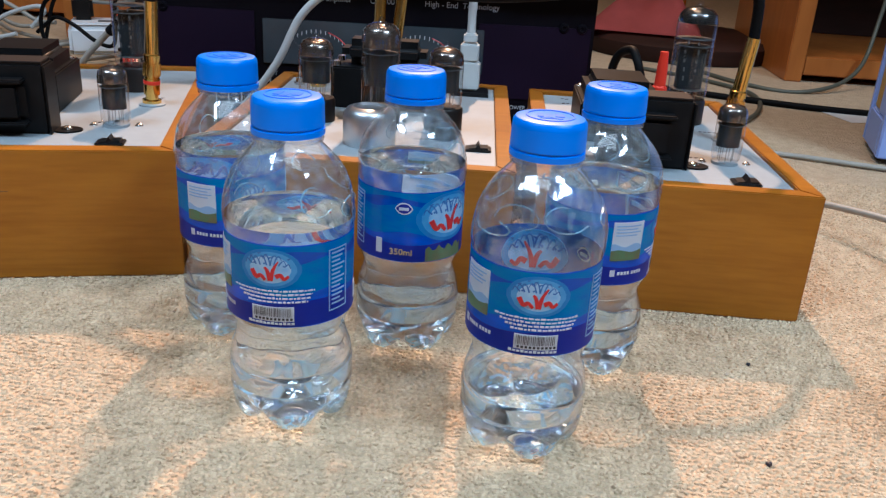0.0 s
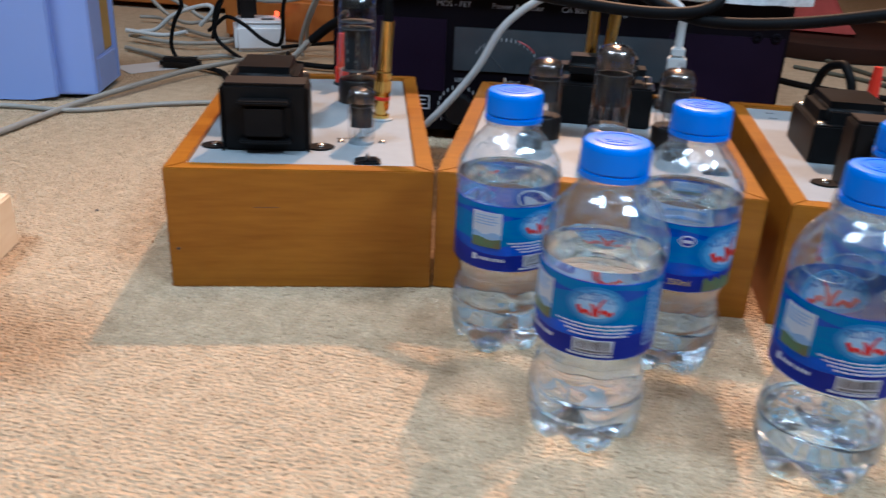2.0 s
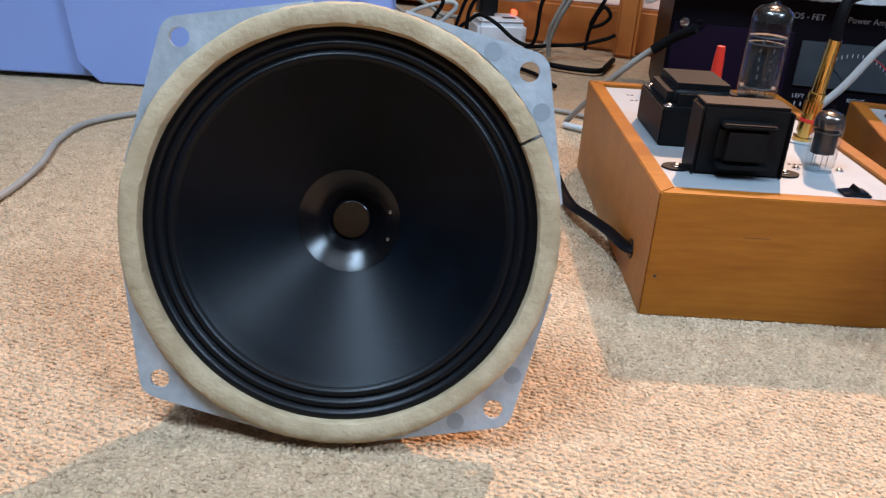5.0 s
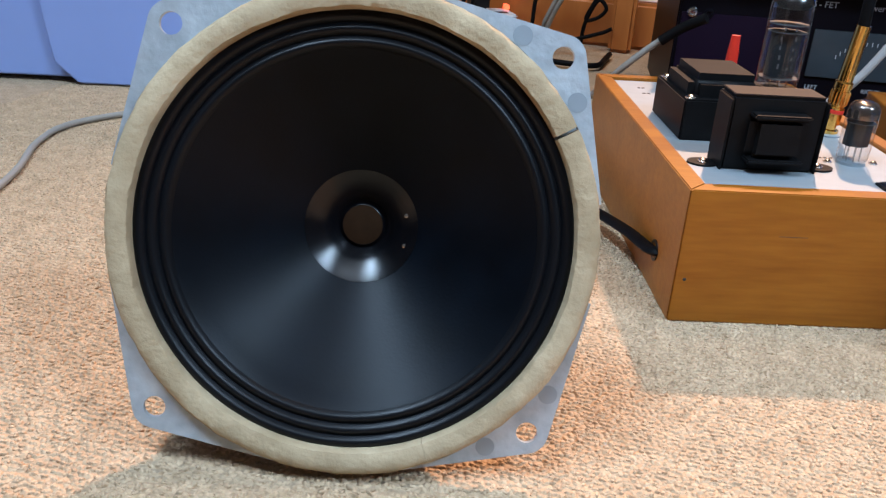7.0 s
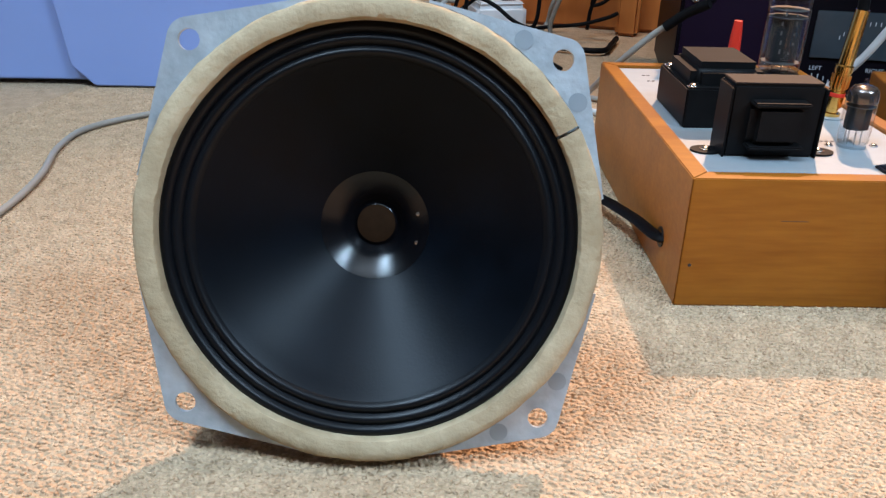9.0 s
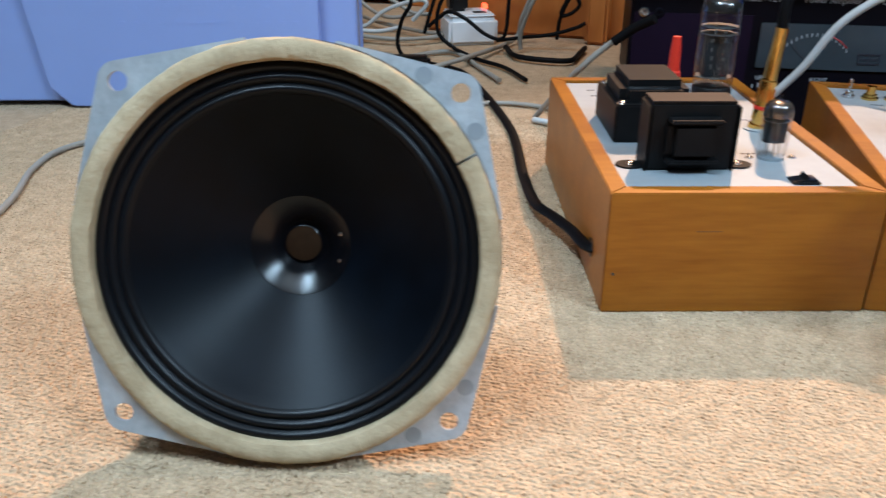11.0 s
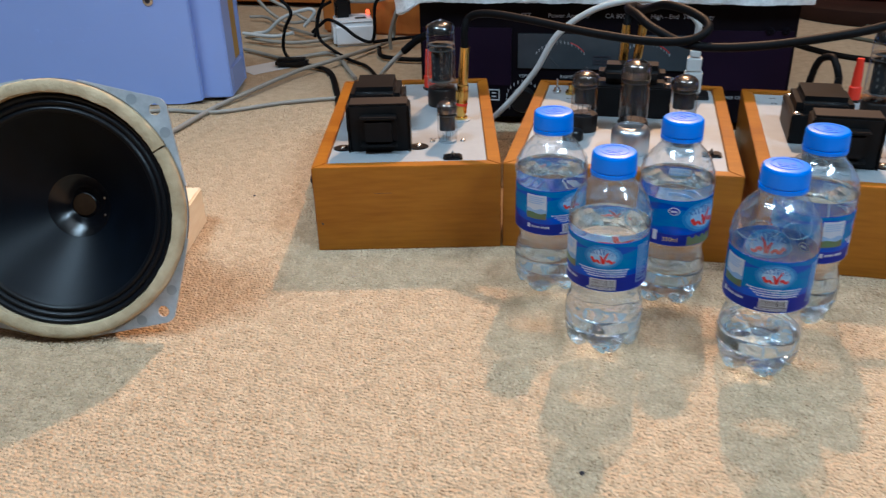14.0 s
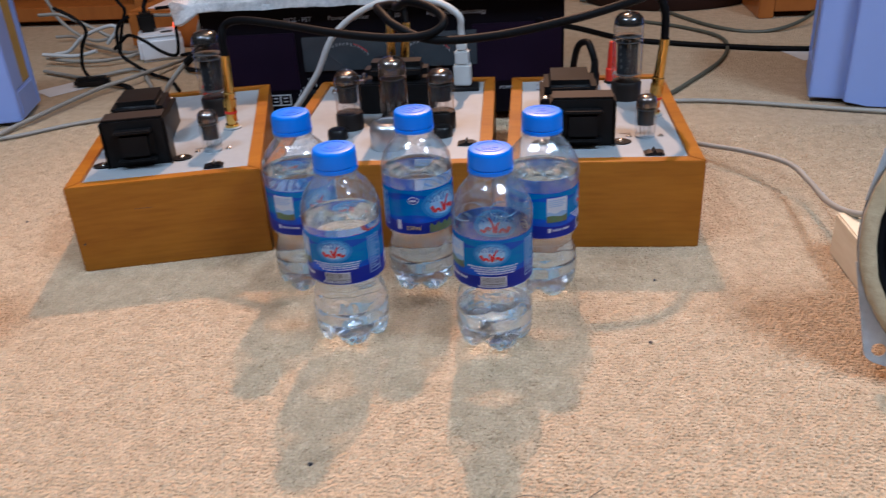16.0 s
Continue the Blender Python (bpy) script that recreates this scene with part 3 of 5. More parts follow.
# ---- tube amplifiers ----
def vacuum_tube(amp, x, y, z, r, h, base_r, base_h, big=False):
    t = part("vacuum_tube", lathe([(0, 0), (base_r, 0), (base_r, base_h * 0.9), (base_r * 0.93, base_h), (0, base_h)], 32), BAKELITE if base_h > 0.006 else PLATE, amp, "glass vacuum tube in its socket", m=pose(x, y, z))
    g0 = base_h
    part("glass_envelope", lathe([(r * 0.80, g0), (r * 0.97, g0 + 0.002), (r, g0 + 0.006), (r, h - r * 0.75), (r * 0.93, h - r * 0.38), (r * 0.70, h - r * 0.12), (r * 0.35, h), (0, h + 0.0006)], 40), GLASS, t, "clear glass envelope")
    top = 0.17 if big else 0.28
    part("getter_mirror", lathe([(r * 0.97, h - (h - g0) * top), (r * 0.97, h - r * 0.75), (r * 0.90, h - r * 0.38), (r * 0.67, h - r * 0.13), (r * 0.3, h - 0.0004), (0, h)], 40), GETTER if not big else DARKGETTER, t, "silvery getter film")
    e0, e1 = g0 + (h - g0) * (0.12 if big else 0.26), h - (h - g0) * (0.36 if not big else 0.42)
    wide = 0.62 if big else 0.70
    part("anode", lathe([(0, e0), (r * wide, e0), (r * wide, e1), (0, e1)], 20, lambda q, zz, a: (q * (1.12 if abs(math.cos(a)) > 0.75 else 0.92), zz)), ELECTRODE, t, "dark grey metal anode")
    for zz in ((e0 - 0.0012, e1, e1 + 0.006) if big else (e1,)):
        part("mica_spacer", lathe([(0, zz), (r * 0.9, zz), (r * 0.9, zz + 0.0005), (0, zz + 0.0005)], 40, lambda q, z, a: (q * (1 + 0.05 * math.cos(10 * a)) if q > r * 0.5 else q, z)), MICA, t)
    if big:
        rng = random.Random(2)
        marks = bmesh.new()
        for k in range(5):
            z = e0 + 0.008 + k * 0.0075
            for q in (-0.5, 0.1):
                an = radians(-95) + q + rng.uniform(-0.1, 0.1)
                x, y = (r + 0.00005) * math.cos(an), (r + 0.00005) * math.sin(an)
                block(x - 0.0007, y - 0.0002, z, x + 0.0007, y + 0.0002, z + rng.uniform(0.0015, 0.0040), 0, marks)
        part("tube_print", marks, MICA, t, smooth=False)
    bm = bmesh.new()
    for k in range(7):
        a = 2 * math.pi * k / 7
        block(r * 0.5 * math.cos(a) - 0.0003, r * 0.5 * math.sin(a) - 0.0003, g0, r * 0.5 * math.cos(a) + 0.0003, r * 0.5 * math.sin(a) + 0.0003, e0 + 0.001, 0, bm)
    part("tube_stem", bm, CHROME, t)
    part("glass_tip", lathe([(r * 0.26, h - 0.0002), (r * 0.14, h + 0.0022), (r * 0.10, h + 0.0038), (0, h + 0.0044)], 16), GLASS, t)
    return t


def screw(parent, x, y, z, r=0.0032):
    s = part("screw", lathe([(r * 1.35, 0), (r * 1.35, 0.0006), (r, 0.0007), (r * 0.9, 0.0016), (r * 0.5, 0.0022), (0, 0.0023)], 16), CHROME, parent, "bright domed screw", m=pose(x, y, z))
    return s


def wooden_case(amp, w, d, h, wall=0.013):
    part("front_panel", prism([(0, 0), (w, 0), (w - wall, wall), (wall, wall)], 0, h, 0.0007), WOOD, amp, "orange varnished front board")
    part("back_panel", prism([(0, d), (w, d), (w - wall, d - wall), (wall, d - wall)], 0, h, 0.0007), WOOD, amp)
    part("side_panel", prism([(0, 0.0002), (wall - 0.0001, wall + 0.0002), (wall - 0.0001, d - wall - 0.0002), (0, d - 0.0002)], 0, h, 0.0007), WOOD, amp, "varnished side board")
    part("side_panel", prism([(w, 0.0002), (w - wall + 0.0001, wall + 0.0002), (w - wall + 0.0001, d - wall - 0.0002), (w, d - 0.0002)], 0, h, 0.0007), WOOD, amp, "varnished side board")
    part("top_plate", block(wall + 0.0003, wall + 0.0003, h - 0.006, w - wall - 0.0003, d - wall - 0.0003, h - 0.0025, 0.0004), PLATE, amp, "pale grey brushed metal top plate")


def rocker_switch(amp, x, y, z, turn=0):
    s = part("rocker_switch", block(-0.0095, -0.0065, 0, 0.0095, 0.0065, 0.0018, 0.0006), BLACKPLASTIC, amp, "black rocker switch", m=pose(x, y, z, 0, 0, turn))
    bm = bmesh.new()
    vs = [(-0.007, 0.0015), (0.007, 0.0015), (0.007, 0.0032), (0.0015, 0.0030), (0.0, 0.0062), (-0.002, 0.0030), (-0.007, 0.0022)]
    a = [bm.verts.new((q, -0.0052, k)) for q, k in vs]
    b = [bm.verts.new((q, 0.0052, k)) for q, k in vs]
    bm.faces.new(a)
    bm.faces.new(b)
    for k in range(len(vs)):
        j = (k + 1) % len(vs)
        bm.faces.new((a[k], a[j], b[j], b[k]))
    part("rocker", bm, BLACKPLASTIC, s, smooth=False)


def gold_plug(amp, x, y, z, tilt_x, tilt_y, length=0.082):
    g = part("gold_plug", lathe([(0, 0), (0.0068, 0), (0.0068, 0.0035), (0.0046, 0.0040), (0.0046, 0.0075), (0.0058, 0.0080), (0.0058, 0.021), (0.0051, 0.0216), (0.0051, 0.0225), (0.0061, 0.0230), (0.0061, 0.0335),
                                 (0.0054, 0.0340), (0.0054, 0.0352), (0.0060, 0.0356), (0.0060, 0.0400), (0.0050, 0.0410), (0.0046, length), (0.0036, length), (0.0036, length - 0.004), (0, length - 0.004)], 28), GOLD, amp, "gold plated metal plug", m=pose(x, y, z, tilt_x, tilt_y) @ Matrix.Diagonal((1.10, 1.10, 1, 1)))
    bm = bmesh.new()
    for k in range(18):
        a = 2 * math.pi * k / 18
        block(0.0060 * math.cos(a) - 0.0004, 0.0060 * math.sin(a) - 0.0004, 0.0238, 0.0060 * math.cos(a) + 0.0004, 0.0060 * math.sin(a) + 0.0004, 0.0328, 0, bm)
    part("knurled_grip", bm, GOLD, g)
    part("coloured_band", lathe([(0.0059, 0.0165), (0.00605, 0.0168), (0.00605, 0.0192), (0.0059, 0.0195)], 28), REDPLASTIC, g)
    return g


def output_transformer(amp, x0, y0, z, w=0.061, d=0.030, h=0.049):
    t = part("transformer", block(0, 0.004, 0, w, d, h, 0.0015), BLACKMETAL, amp, "black output transformer with laminated core", m=pose(x0, y0, z))
    part("core_top", block(0.001, 0.005, h, w - 0.001, d - 0.001, h + 0.0012, 0.0004), LAMINATE, t, "brown laminated core edge")
    bm = block(0.0115, -0.006, 0.0085, w - 0.0115, 0.0055, h - 0.0095, 0.0055)
    part("coil_cover", bm, BLACKMETAL, t, "black pressed coil cover")
    part("coil_rim", block(0.012, -0.0075, h - 0.0125, w - 0.012, 0.005, h - 0.0095, 0.0010), BLACKMETAL, t)
    part("coil_rim", block(0.012, -0.0075, 0.0075, w - 0.012, 0.005, 0.0105, 0.0010), BLACKMETAL, t)
    part("frame_side", block(-0.0014, 0.002, 0, -0.0001, d - 0.002, h - 0.002, 0.0004), BLACKMETAL, t)
    part("frame_side", block(w + 0.0001, 0.002, 0, w + 0.0014, d - 0.002, h - 0.002, 0.0004), BLACKMETAL, t)
    for sx in (-0.0085, w + 0.0085):
        part("mounting_foot", lathe([(0, 0), (0.0085, 0), (0.0085, 0.0013), (0, 0.0013)], 24, lambda r, zz, a: (r * (1.25 - 0.25 * abs(math.sin(a))), zz)), BLACKMETAL, t, m=pose(sx, d * 0.5, 0))
        screw(t, sx, d * 0.5, 0.0013, 0.0029)
    return t


def choke(amp, x0, y0, z, w=0.063, d=0.079, h=0.030):
    t = part("mains_transformer", block(0, 0, 0, w, d, h, 0.0012), BLACKMETAL, amp, "low black mains transformer with domed cover", m=pose(x0, y0, z))
    part("bell_cover", block(0.0045, 0.007, h - 0.010, w - 0.0040, d - 0.007, h + 0.0165, 0.0070), BLACKMETAL, t, "rounded black bell cover")
    part("bell_flange", block(0.0036, 0.0065, h - 0.001, w - 0.0032, d - 0.0065, h + 0.0012, 0.0008), BLACKMETAL, t)
    for px in (0.0055, w - 0.0055):
        for py in (0.006, d - 0.008):
            screw(t, px, py, h, 0.0033)
    return t


def plate_marks(amp, spots, z):
    """Stamped letters on the plate, too small to read."""
    for x, y, n in spots:
        bm = bmesh.new()
        for k in range(n):
            block(x + 0.0040 * k, y, z, x + 0.0040 * k + 0.0024, y + 0.0010, z + 0.0002, 0, bm)
            block(x + 0.0040 * k + 0.0006, y + 0.0018, z, x + 0.0040 * k + 0.0030, y + 0.0026, z + 0.0002, 0, bm)
        part("stamped_print", bm, INKBLACK, amp, smooth=False)


def power_amplifier(m, d, dx, words):
    w, h = 0.186, 0.090
    amp = thing("tube_amplifier", m, words, "tube amplifier", "wooden tube amplifiers in a row")
    wooden_case(amp, w, d, h)
    z = h - 0.0025
    output_transformer(amp, 0.034 + dx, 0.046, z)
    choke(amp, 0.0235 + dx, 0.112, z)
    vacuum_tube(amp, 0.134 + dx * 0.5, 0.077, z, 0.0105, 0.044, 0.0095, 0.0022)
    for q in (-0.016, 0.016):
        screw(amp, 0.134 + dx * 0.5 + q, 0.077, z, 0.0022)
    vacuum_tube(amp, 0.128 + dx * 0.5, 0.210, z, 0.0168, 0.098, 0.0170, 0.021, True)
    rocker_switch(amp, 0.139 + dx * 0.3, 0.027, z)
    part("plug_socket", lathe([(0, 0), (0.0105, 0), (0.0105, 0.0012), (0.0075, 0.002), (0, 0.002)], 24), PLATE, amp, m=pose(0.149 + dx * 0.7, 0.148, z))
    gold_plug(amp, 0.149 + dx * 0.7, 0.148, z + 0.001, 2, 4 if dx == 0 else 5)
    post = part("binding_post", lathe([(0, 0), (0.0070, 0), (0.0070, 0.017), (0.0055, 0.0185), (0.0055, 0.020), (0.0050, 0.036), (0.0038, 0.050), (0, 0.050)], 16), REDPLASTIC, amp, "red banana plug in its post", m=pose(0.112 + dx, 0.276, z))
    part("post_nut", lathe([(0, 0), (0.0085, 0), (0.0085, 0.003), (0, 0.003)], 6), BLACKPLASTIC, post)
    if dx:
        part("binding_post", lathe([(0, 0), (0.006, 0), (0.006, 0.014), (0.005, 0.016), (0.0042, 0.030), (0, 0.030)], 16), BLACKPLASTIC, amp, "black banana plug in its post", m=pose(0.091 + dx, 0.268, z))
    plate_marks(amp, ((0.140, 0.172, 4), (0.115, 0.085, 3), (0.030, 0.270, 2), (0.030, 0.250, 2)), z)
    return amp


L_POSE = pose(-0.289, 0.589, 0.0005, 0, 0, 17.3)
M_POSE = pose(-0.1105, 0.647, 0.0005, 0, 0, 4.5)
R_POSE = pose(0.128, 0.662, 0.0005, 0, 0, 3.0)
amp_l = power_amplifier(L_POSE, 0.312, 0.0, "orange varnished wooden tube power amplifier on carpet")
amp_r = power_amplifier(R_POSE, 0.300, 0.010, "varnished wooden tube power amplifier with black transformers")
part("scratch", block(0.060, -0.0002, 0.0619, 0.078, 0.0002, 0.0622), INKBLACK, amp_l, "short dark scratch", smooth=False)
part("nail_head", lathe([(0, 0), (0.0012, 0), (0.0010, 0.0003), (0, 0.0004)], 12), INKBLACK, amp_l, m=pose(0.0065, 0.0, 0.030, 90, 0, 0))
part("cable_grommet", lathe([(0.0055, 0), (0.0075, 0), (0.0075, 0.001), (0.0055, 0.001)], 20), BLACKPLASTIC, amp_l, m=pose(-0.0008, 0.048, 0.028, 0, 90, 0))

amp_m = thing("tube_preamplifier", M_POSE, "orange varnished wooden tube preamplifier with silver can", "tube preamplifier", "wooden tube amplifiers in a row")
wooden_case(amp_m, 0.225, 0.303, 0.090)
ZP = 0.0875
for tx, ty, th in ((0.068, 0.122, 0.050), (0.170, 0.118, 0.050)):
    vacuum_tube(amp_m, tx, ty, ZP, 0.0138, th + 0.014, 0.0150, 0.018)
vacuum_tube(amp_m, 0.120, 0.112, ZP, 0.0150, 0.080, 0.0160, 0.016)
can = part("tube_shield", lathe([(0, 0), (0.0188, 0), (0.0192, 0.001), (0.0192, 0.0195), (0.0182, 0.0235), (0.0160, 0.0262), (0.0122, 0.0275), (0.0122, 0.0255), (0, 0.0255)], 48), ALU, amp_m, "spun aluminium tube shield can", m=pose(0.119, 0.060, ZP))
trafo = part("mains_transformer", block(-0.044, 0, 0, 0.044, 0.040, 0.035, 0.0015), BLACKMETAL, amp_m, "black mains transformer with screws", m=pose(0.115, 0.168, ZP))
part("bell_cover", block(-0.036, 0.003, 0.0355, 0.036, 0.038, 0.057, 0.008), BLACKMETAL, trafo, "rounded black bell cover")
for sx in (-0.031, 0.031):
    for sy in (0.006, 0.034):
        post = part("screw_post", lathe([(0.0042, 0), (0.0042, 0.006), (0.0034, 0.009), (0, 0.0095)], 14), CHROME, trafo, m=pose(sx * 1.28, sy, 0.030))
for kx in (0.060, 0.172):
    knob = part("control_knob", lathe([(0, 0), (0.0105, 0), (0.0105, 0.008), (0.0085, 0.0105), (0, 0.0105)], 24, lambda r, zz, a: (r * (1 + 0.03 * math.cos(12 * a)), zz)), BLACKPLASTIC, amp_m, "black fluted knob", m=pose(kx, 0.088, ZP))
    part("knob_top", lathe([(0.004, 0.0104), (0.006, 0.011), (0.004, 0.0113), (0, 0.0112)], 20), BLACKPLASTIC, knob)
rocker_switch(amp_m, 0.199, 0.060, ZP)
tog = part("toggle_switch", lathe([(0, 0), (0.0052, 0), (0.0052, 0.0025), (0.0034, 0.003), (0.0034, 0.006), (0.0012, 0.007), (0.0017, 0.017), (0, 0.018)], 16), CHROME, amp_m, "small chrome toggle switch", m=pose(0.026, 0.256, ZP))
for kx in (0.044, 0.064):
    j = part("input_jack", lathe([(0, 0), (0.0075, 0), (0.0075, 0.002), (0.0055, 0.0024), (0.0042, 0.004), (0.0042, 0.012), (0.0030, 0.012), (0.0030, 0.006), (0, 0.006)], 24), GOLD, amp_m, "gold plated input jack", m=pose(kx, 0.254, ZP))
    part("jack_nut", lathe([(0.0043, 0.0024), (0.0062, 0.0024), (0.0062, 0.0046), (0.0043, 0.0046)], 6), GOLD, j)
part("mains_inlet", block(0.170, 0.248, ZP - 0.001, 0.206, 0.280, ZP + 0.0035, 0.001), BLACKPLASTIC, amp_m, "black mains inlet socket")
plate_marks(amp_m, ((0.040, 0.232, 3), (0.100, 0.240, 4), (0.150, 0.080, 3)), ZP)
ga = gold_plug(amp_m, 0.103, 0.226, ZP, -4, 1, 0.090)
gb = gold_plug(amp_m, 0.114, 0.229, ZP, -4, 6, 0.090)


# ---- loudspeaker drivers ----
def loudspeaker_driver(m, words):
    """A driver whose face looks along its local +z, its up along local +y, centred on the face's middle."""
    s = thing("loudspeaker_driver", m, words, "loudspeaker driver", "bare loudspeaker drivers")
    a, c, edge = 0.0845, 0.0100, 0.1100
    swing = math.acos((edge - c) / (a * math.sqrt(2)))
    outline = [(edge * math.cos(math.pi / 4 - swing), edge * math.sin(math.pi / 4 - swing))]
    for k in range(13):
        b = math.pi / 4 - swing + 2 * swing * k / 12
        outline.append((a + c * math.cos(b), a + c * math.sin(b)))
    outline.append((edge * math.cos(math.pi / 4 + swing), edge * math.sin(math.pi / 4 + swing)))
    for k in range(25):
        b = math.pi / 4 + swing - 2 * swing * k / 24
        outline.append((0.1087 * math.cos(b), 0.1087 * math.sin(b)))
    basket = part("mounting_ring", lathe([(0.0935, -0.0034), (0.1083, -0.0034), (0.1083, -0.0018), (0.0935, -0.0018), (0.0935, -0.0034)], 96), GALV, s, "grey steel mounting ring")
    # Black ring laid in the narrow gap beside the gasket, as its shade.
    part("gasket_gap_shade", lathe([(0.1084, -0.0034), (0.1088, -0.0034), (0.1088, -0.0026), (0.1084, -0.0026), (0.1084, -0.0034)], 96), INKBLACK, s)
    first = part("corner_plate", prism(outline, -0.0030, -0.0006, 0.0), GALV, s, "mottled galvanised steel corner plate", smooth=False)
    cut = bmesh.new()
    bmesh.ops.create_cone(cut, cap_ends=True, segments=28, radius1=0.0049, radius2=0.0049, depth=0.02, matrix=Matrix.Translation((a, a, -0.0025)))
    cme = bpy.data.meshes.new("cutter")
    cut.to_mesh(cme)
    cut.free()
    cob = new("cutter", cme)
    cob.parent = s
    mod = first.modifiers.new("hole", "BOOLEAN")
    mod.object, mod.solver = cob, "EXACT"
    dg = bpy.context.evaluated_depsgraph_get()
    me = bpy.data.meshes.new_from_object(first.evaluated_get(dg))
    first.modifiers.clear()
    first.data = me
    bpy.data.objects.remove(cob)
    plates = [first]
    for k in (1, 2, 3):
        other = new("corner_plate", me)
        other.parent = s
        other.matrix_basis = pose(0, 0, 0, 0, 0, 90 * k)
        other["label"] = "mottled galvanised steel corner plate"
        plates.append(other)
    for k in (0, 3):
        for off in (-9.5, 9.5):
            b = radians(45 + 90 * k + off)
            part("rivet_mark", lathe([(0, -0.0005), (0.0042, -0.0005), (0.0044, -0.0004), (0, -0.0003)], 20), RIVET, plates[k], "dull grey pressed rivet", m=pose(0, 0, 0, 0, 0, -90 * k) @ pose(0.1135 * math.cos(b), 0.1135 * math.sin(b), 0.0))
    # felt ring in two pieces: a wide crack, and a butt joint nearly closed
    for b0, b1 in ((radians(31.0), radians(292)), (radians(292.1), radians(390.2))):
        bm = bmesh.new()
        rows = []
        steps = int((b1 - b0) * 60)
        for i in range(steps + 1):
            b = b0 + (b1 - b0) * i / steps
            p = (math.cos(b) * 7, math.sin(b) * 7, 0.3)
            q = (math.cos(b) * 28, math.sin(b) * 28, 1.3)
            j = 0.0007 * noise.noise(p) + 0.00035 * noise.noise(q)
            g = 0.0006 * noise.noise((p[1], p[0], 4.0)) + 0.0004 * noise.noise((q[1], q[0], 2.0))
            sec = [(0.0972, -0.0015), (0.0971 + g, 0.0046), (0.0979 + g, 0.0062), (0.1003, 0.0069 + j), (0.1035, 0.0072 + g), (0.1064 + j, 0.0064 + g), (0.1079 + j, 0.0046), (0.1080 + j, 0.0012), (0.1077, -0.0014)]
            rows.append([bm.verts.new((r * math.cos(b), r * math.sin(b), zz)) for r, zz in sec])
        n = len(rows[0])
        for p0, p1 in zip(rows, rows[1:]):
            for i in range(n):
                h = (i + 1) % n
                bm.faces.new((p0[i], p0[h], p1[h], p1[i]))
        bm.faces.new(rows[0])
        bm.faces.new(rows[-1])
        part("gasket_segment", bm, FELT, s, "cream felt gasket segment")
    prof = []
    for i in range(37):
        q = i / 36
        r = 0.0975 - 0.0165 * q
        prof.append((r, -0.0005 + 0.0019 * abs(math.sin(q * math.pi * 3.0)) - 0.0018 * q))
    part("surround", lathe(prof, 96), SURROUND, s, "black corrugated surround")
    cone = [(0.0812, -0.0023), (0.0795, -0.0035)]
    for i in range(1, 15):
        q = i / 14
        cone.append((0.0795 + (0.027 - 0.0795) * q, -0.0035 - 0.0385 * (q ** 0.92)))
    part("cone", lathe(cone, 96), CONE, s, "matt black paper cone")
    part("cone_neck", lathe([(0.0278, -0.0413), (0.0262, -0.0421), (0.0225, -0.0443), (0.0185, -0.0468), (0.0150, -0.0494), (0.0128, -0.0518), (0.0114, -0.0530), (0.0106, -0.0518), (0.0100, -0.0515)], 64), VARNISHED, s, "glossy black lacquered cone neck")
    part("dust_cap", lathe([(0.0103, -0.0520), (0.0080, -0.0512), (0.004, -0.0506), (0, -0.0505)], 32), PHASE, s, "brown fabric dust cap")
    for py in (0.006, -0.009):
        part("lead_eyelet", lathe([(0, 0), (0.0012, 0), (0.0010, 0.0008), (0, 0.0011)], 10), CHROME, s, m=pose(0.0215, py + 0.0008, -0.0446))
    part("basket", lathe([(0.0935, -0.0036), (0.090, -0.018), (0.070, -0.046), (0.046, -0.060), (0.044, -0.064)], 48), GALV, s, "grey pressed steel basket")
    part("magnet", lathe([(0.0, -0.094), (0.042, -0.094), (0.045, -0.092), (0.045, -0.066), (0.042, -0.064), (0, -0.064)], 48), BLACKMETAL, s, "black ring magnet")
    return s


def face_pose(x, y, z, yaw, lean):
    """A face that looks towards -y, turned by yaw and leaning back."""
    return pose(x, y, z, 0, 0, yaw) @ pose(0, 0, 0, 90 - lean, 0, 0)


loudspeaker_driver(face_pose(-0.433, 0.4097, 0.1075, 17.3, 17.6) @ pose(0, 0, 0, 0, 0, -2.0), "bare black loudspeaker driver leaning back against wooden block")
loudspeaker_driver(face_pose(0.500, 0.468, 0.1075, -12.0, 17.6), "bare round loudspeaker driver with cream gasket ring")


def support_block(m, words):
    tagged(part("wooden_block", block(-0.035, 0, 0, 0.035, 0.085, 0.042, 0.0015), PALEWOOD, None, m=m, smooth=False), words, "wooden block", "pale wooden support blocks")


support_block(pose(-0.449, 0.530, 0.0005, 0, 0, 17), "bare pale wooden block propping the loudspeaker")
support_block(pose(0.474, 0.584, 0.0005, 0, 0, 4), "bare pale wooden block behind the loudspeaker")


# ---- rack amplifier and the device on it ----
RACK = pose(-0.318, 1.0095, 0.0, 0, 0, 7.6)
rack = thing("rack_amplifier", RACK, "black rack power amplifier with two dim level meters", "power amplifier")
RW, RH = 0.498, 0.172
part("chassis", block(0.010, 0.006, 0.012, RW - 0.010, 0.330, RH - 0.004, 0.002), PANELBLACK, rack, "black steel chassis")
part("front_panel", block(0, 0, 0.012, RW, 0.0058, RH, 0.0012), PANELBLACK, rack, "black anodised front panel")
part("lower_panel", block(0.004, -0.0012, 0.058, 0.128, -0.0002, 0.138), PANELPURPLE, rack, smooth=False)
part("lower_panel", block(0.372, -0.0012, 0.058, RW - 0.004, -0.0002, 0.138), PANELPURPLE, rack, smooth=False)
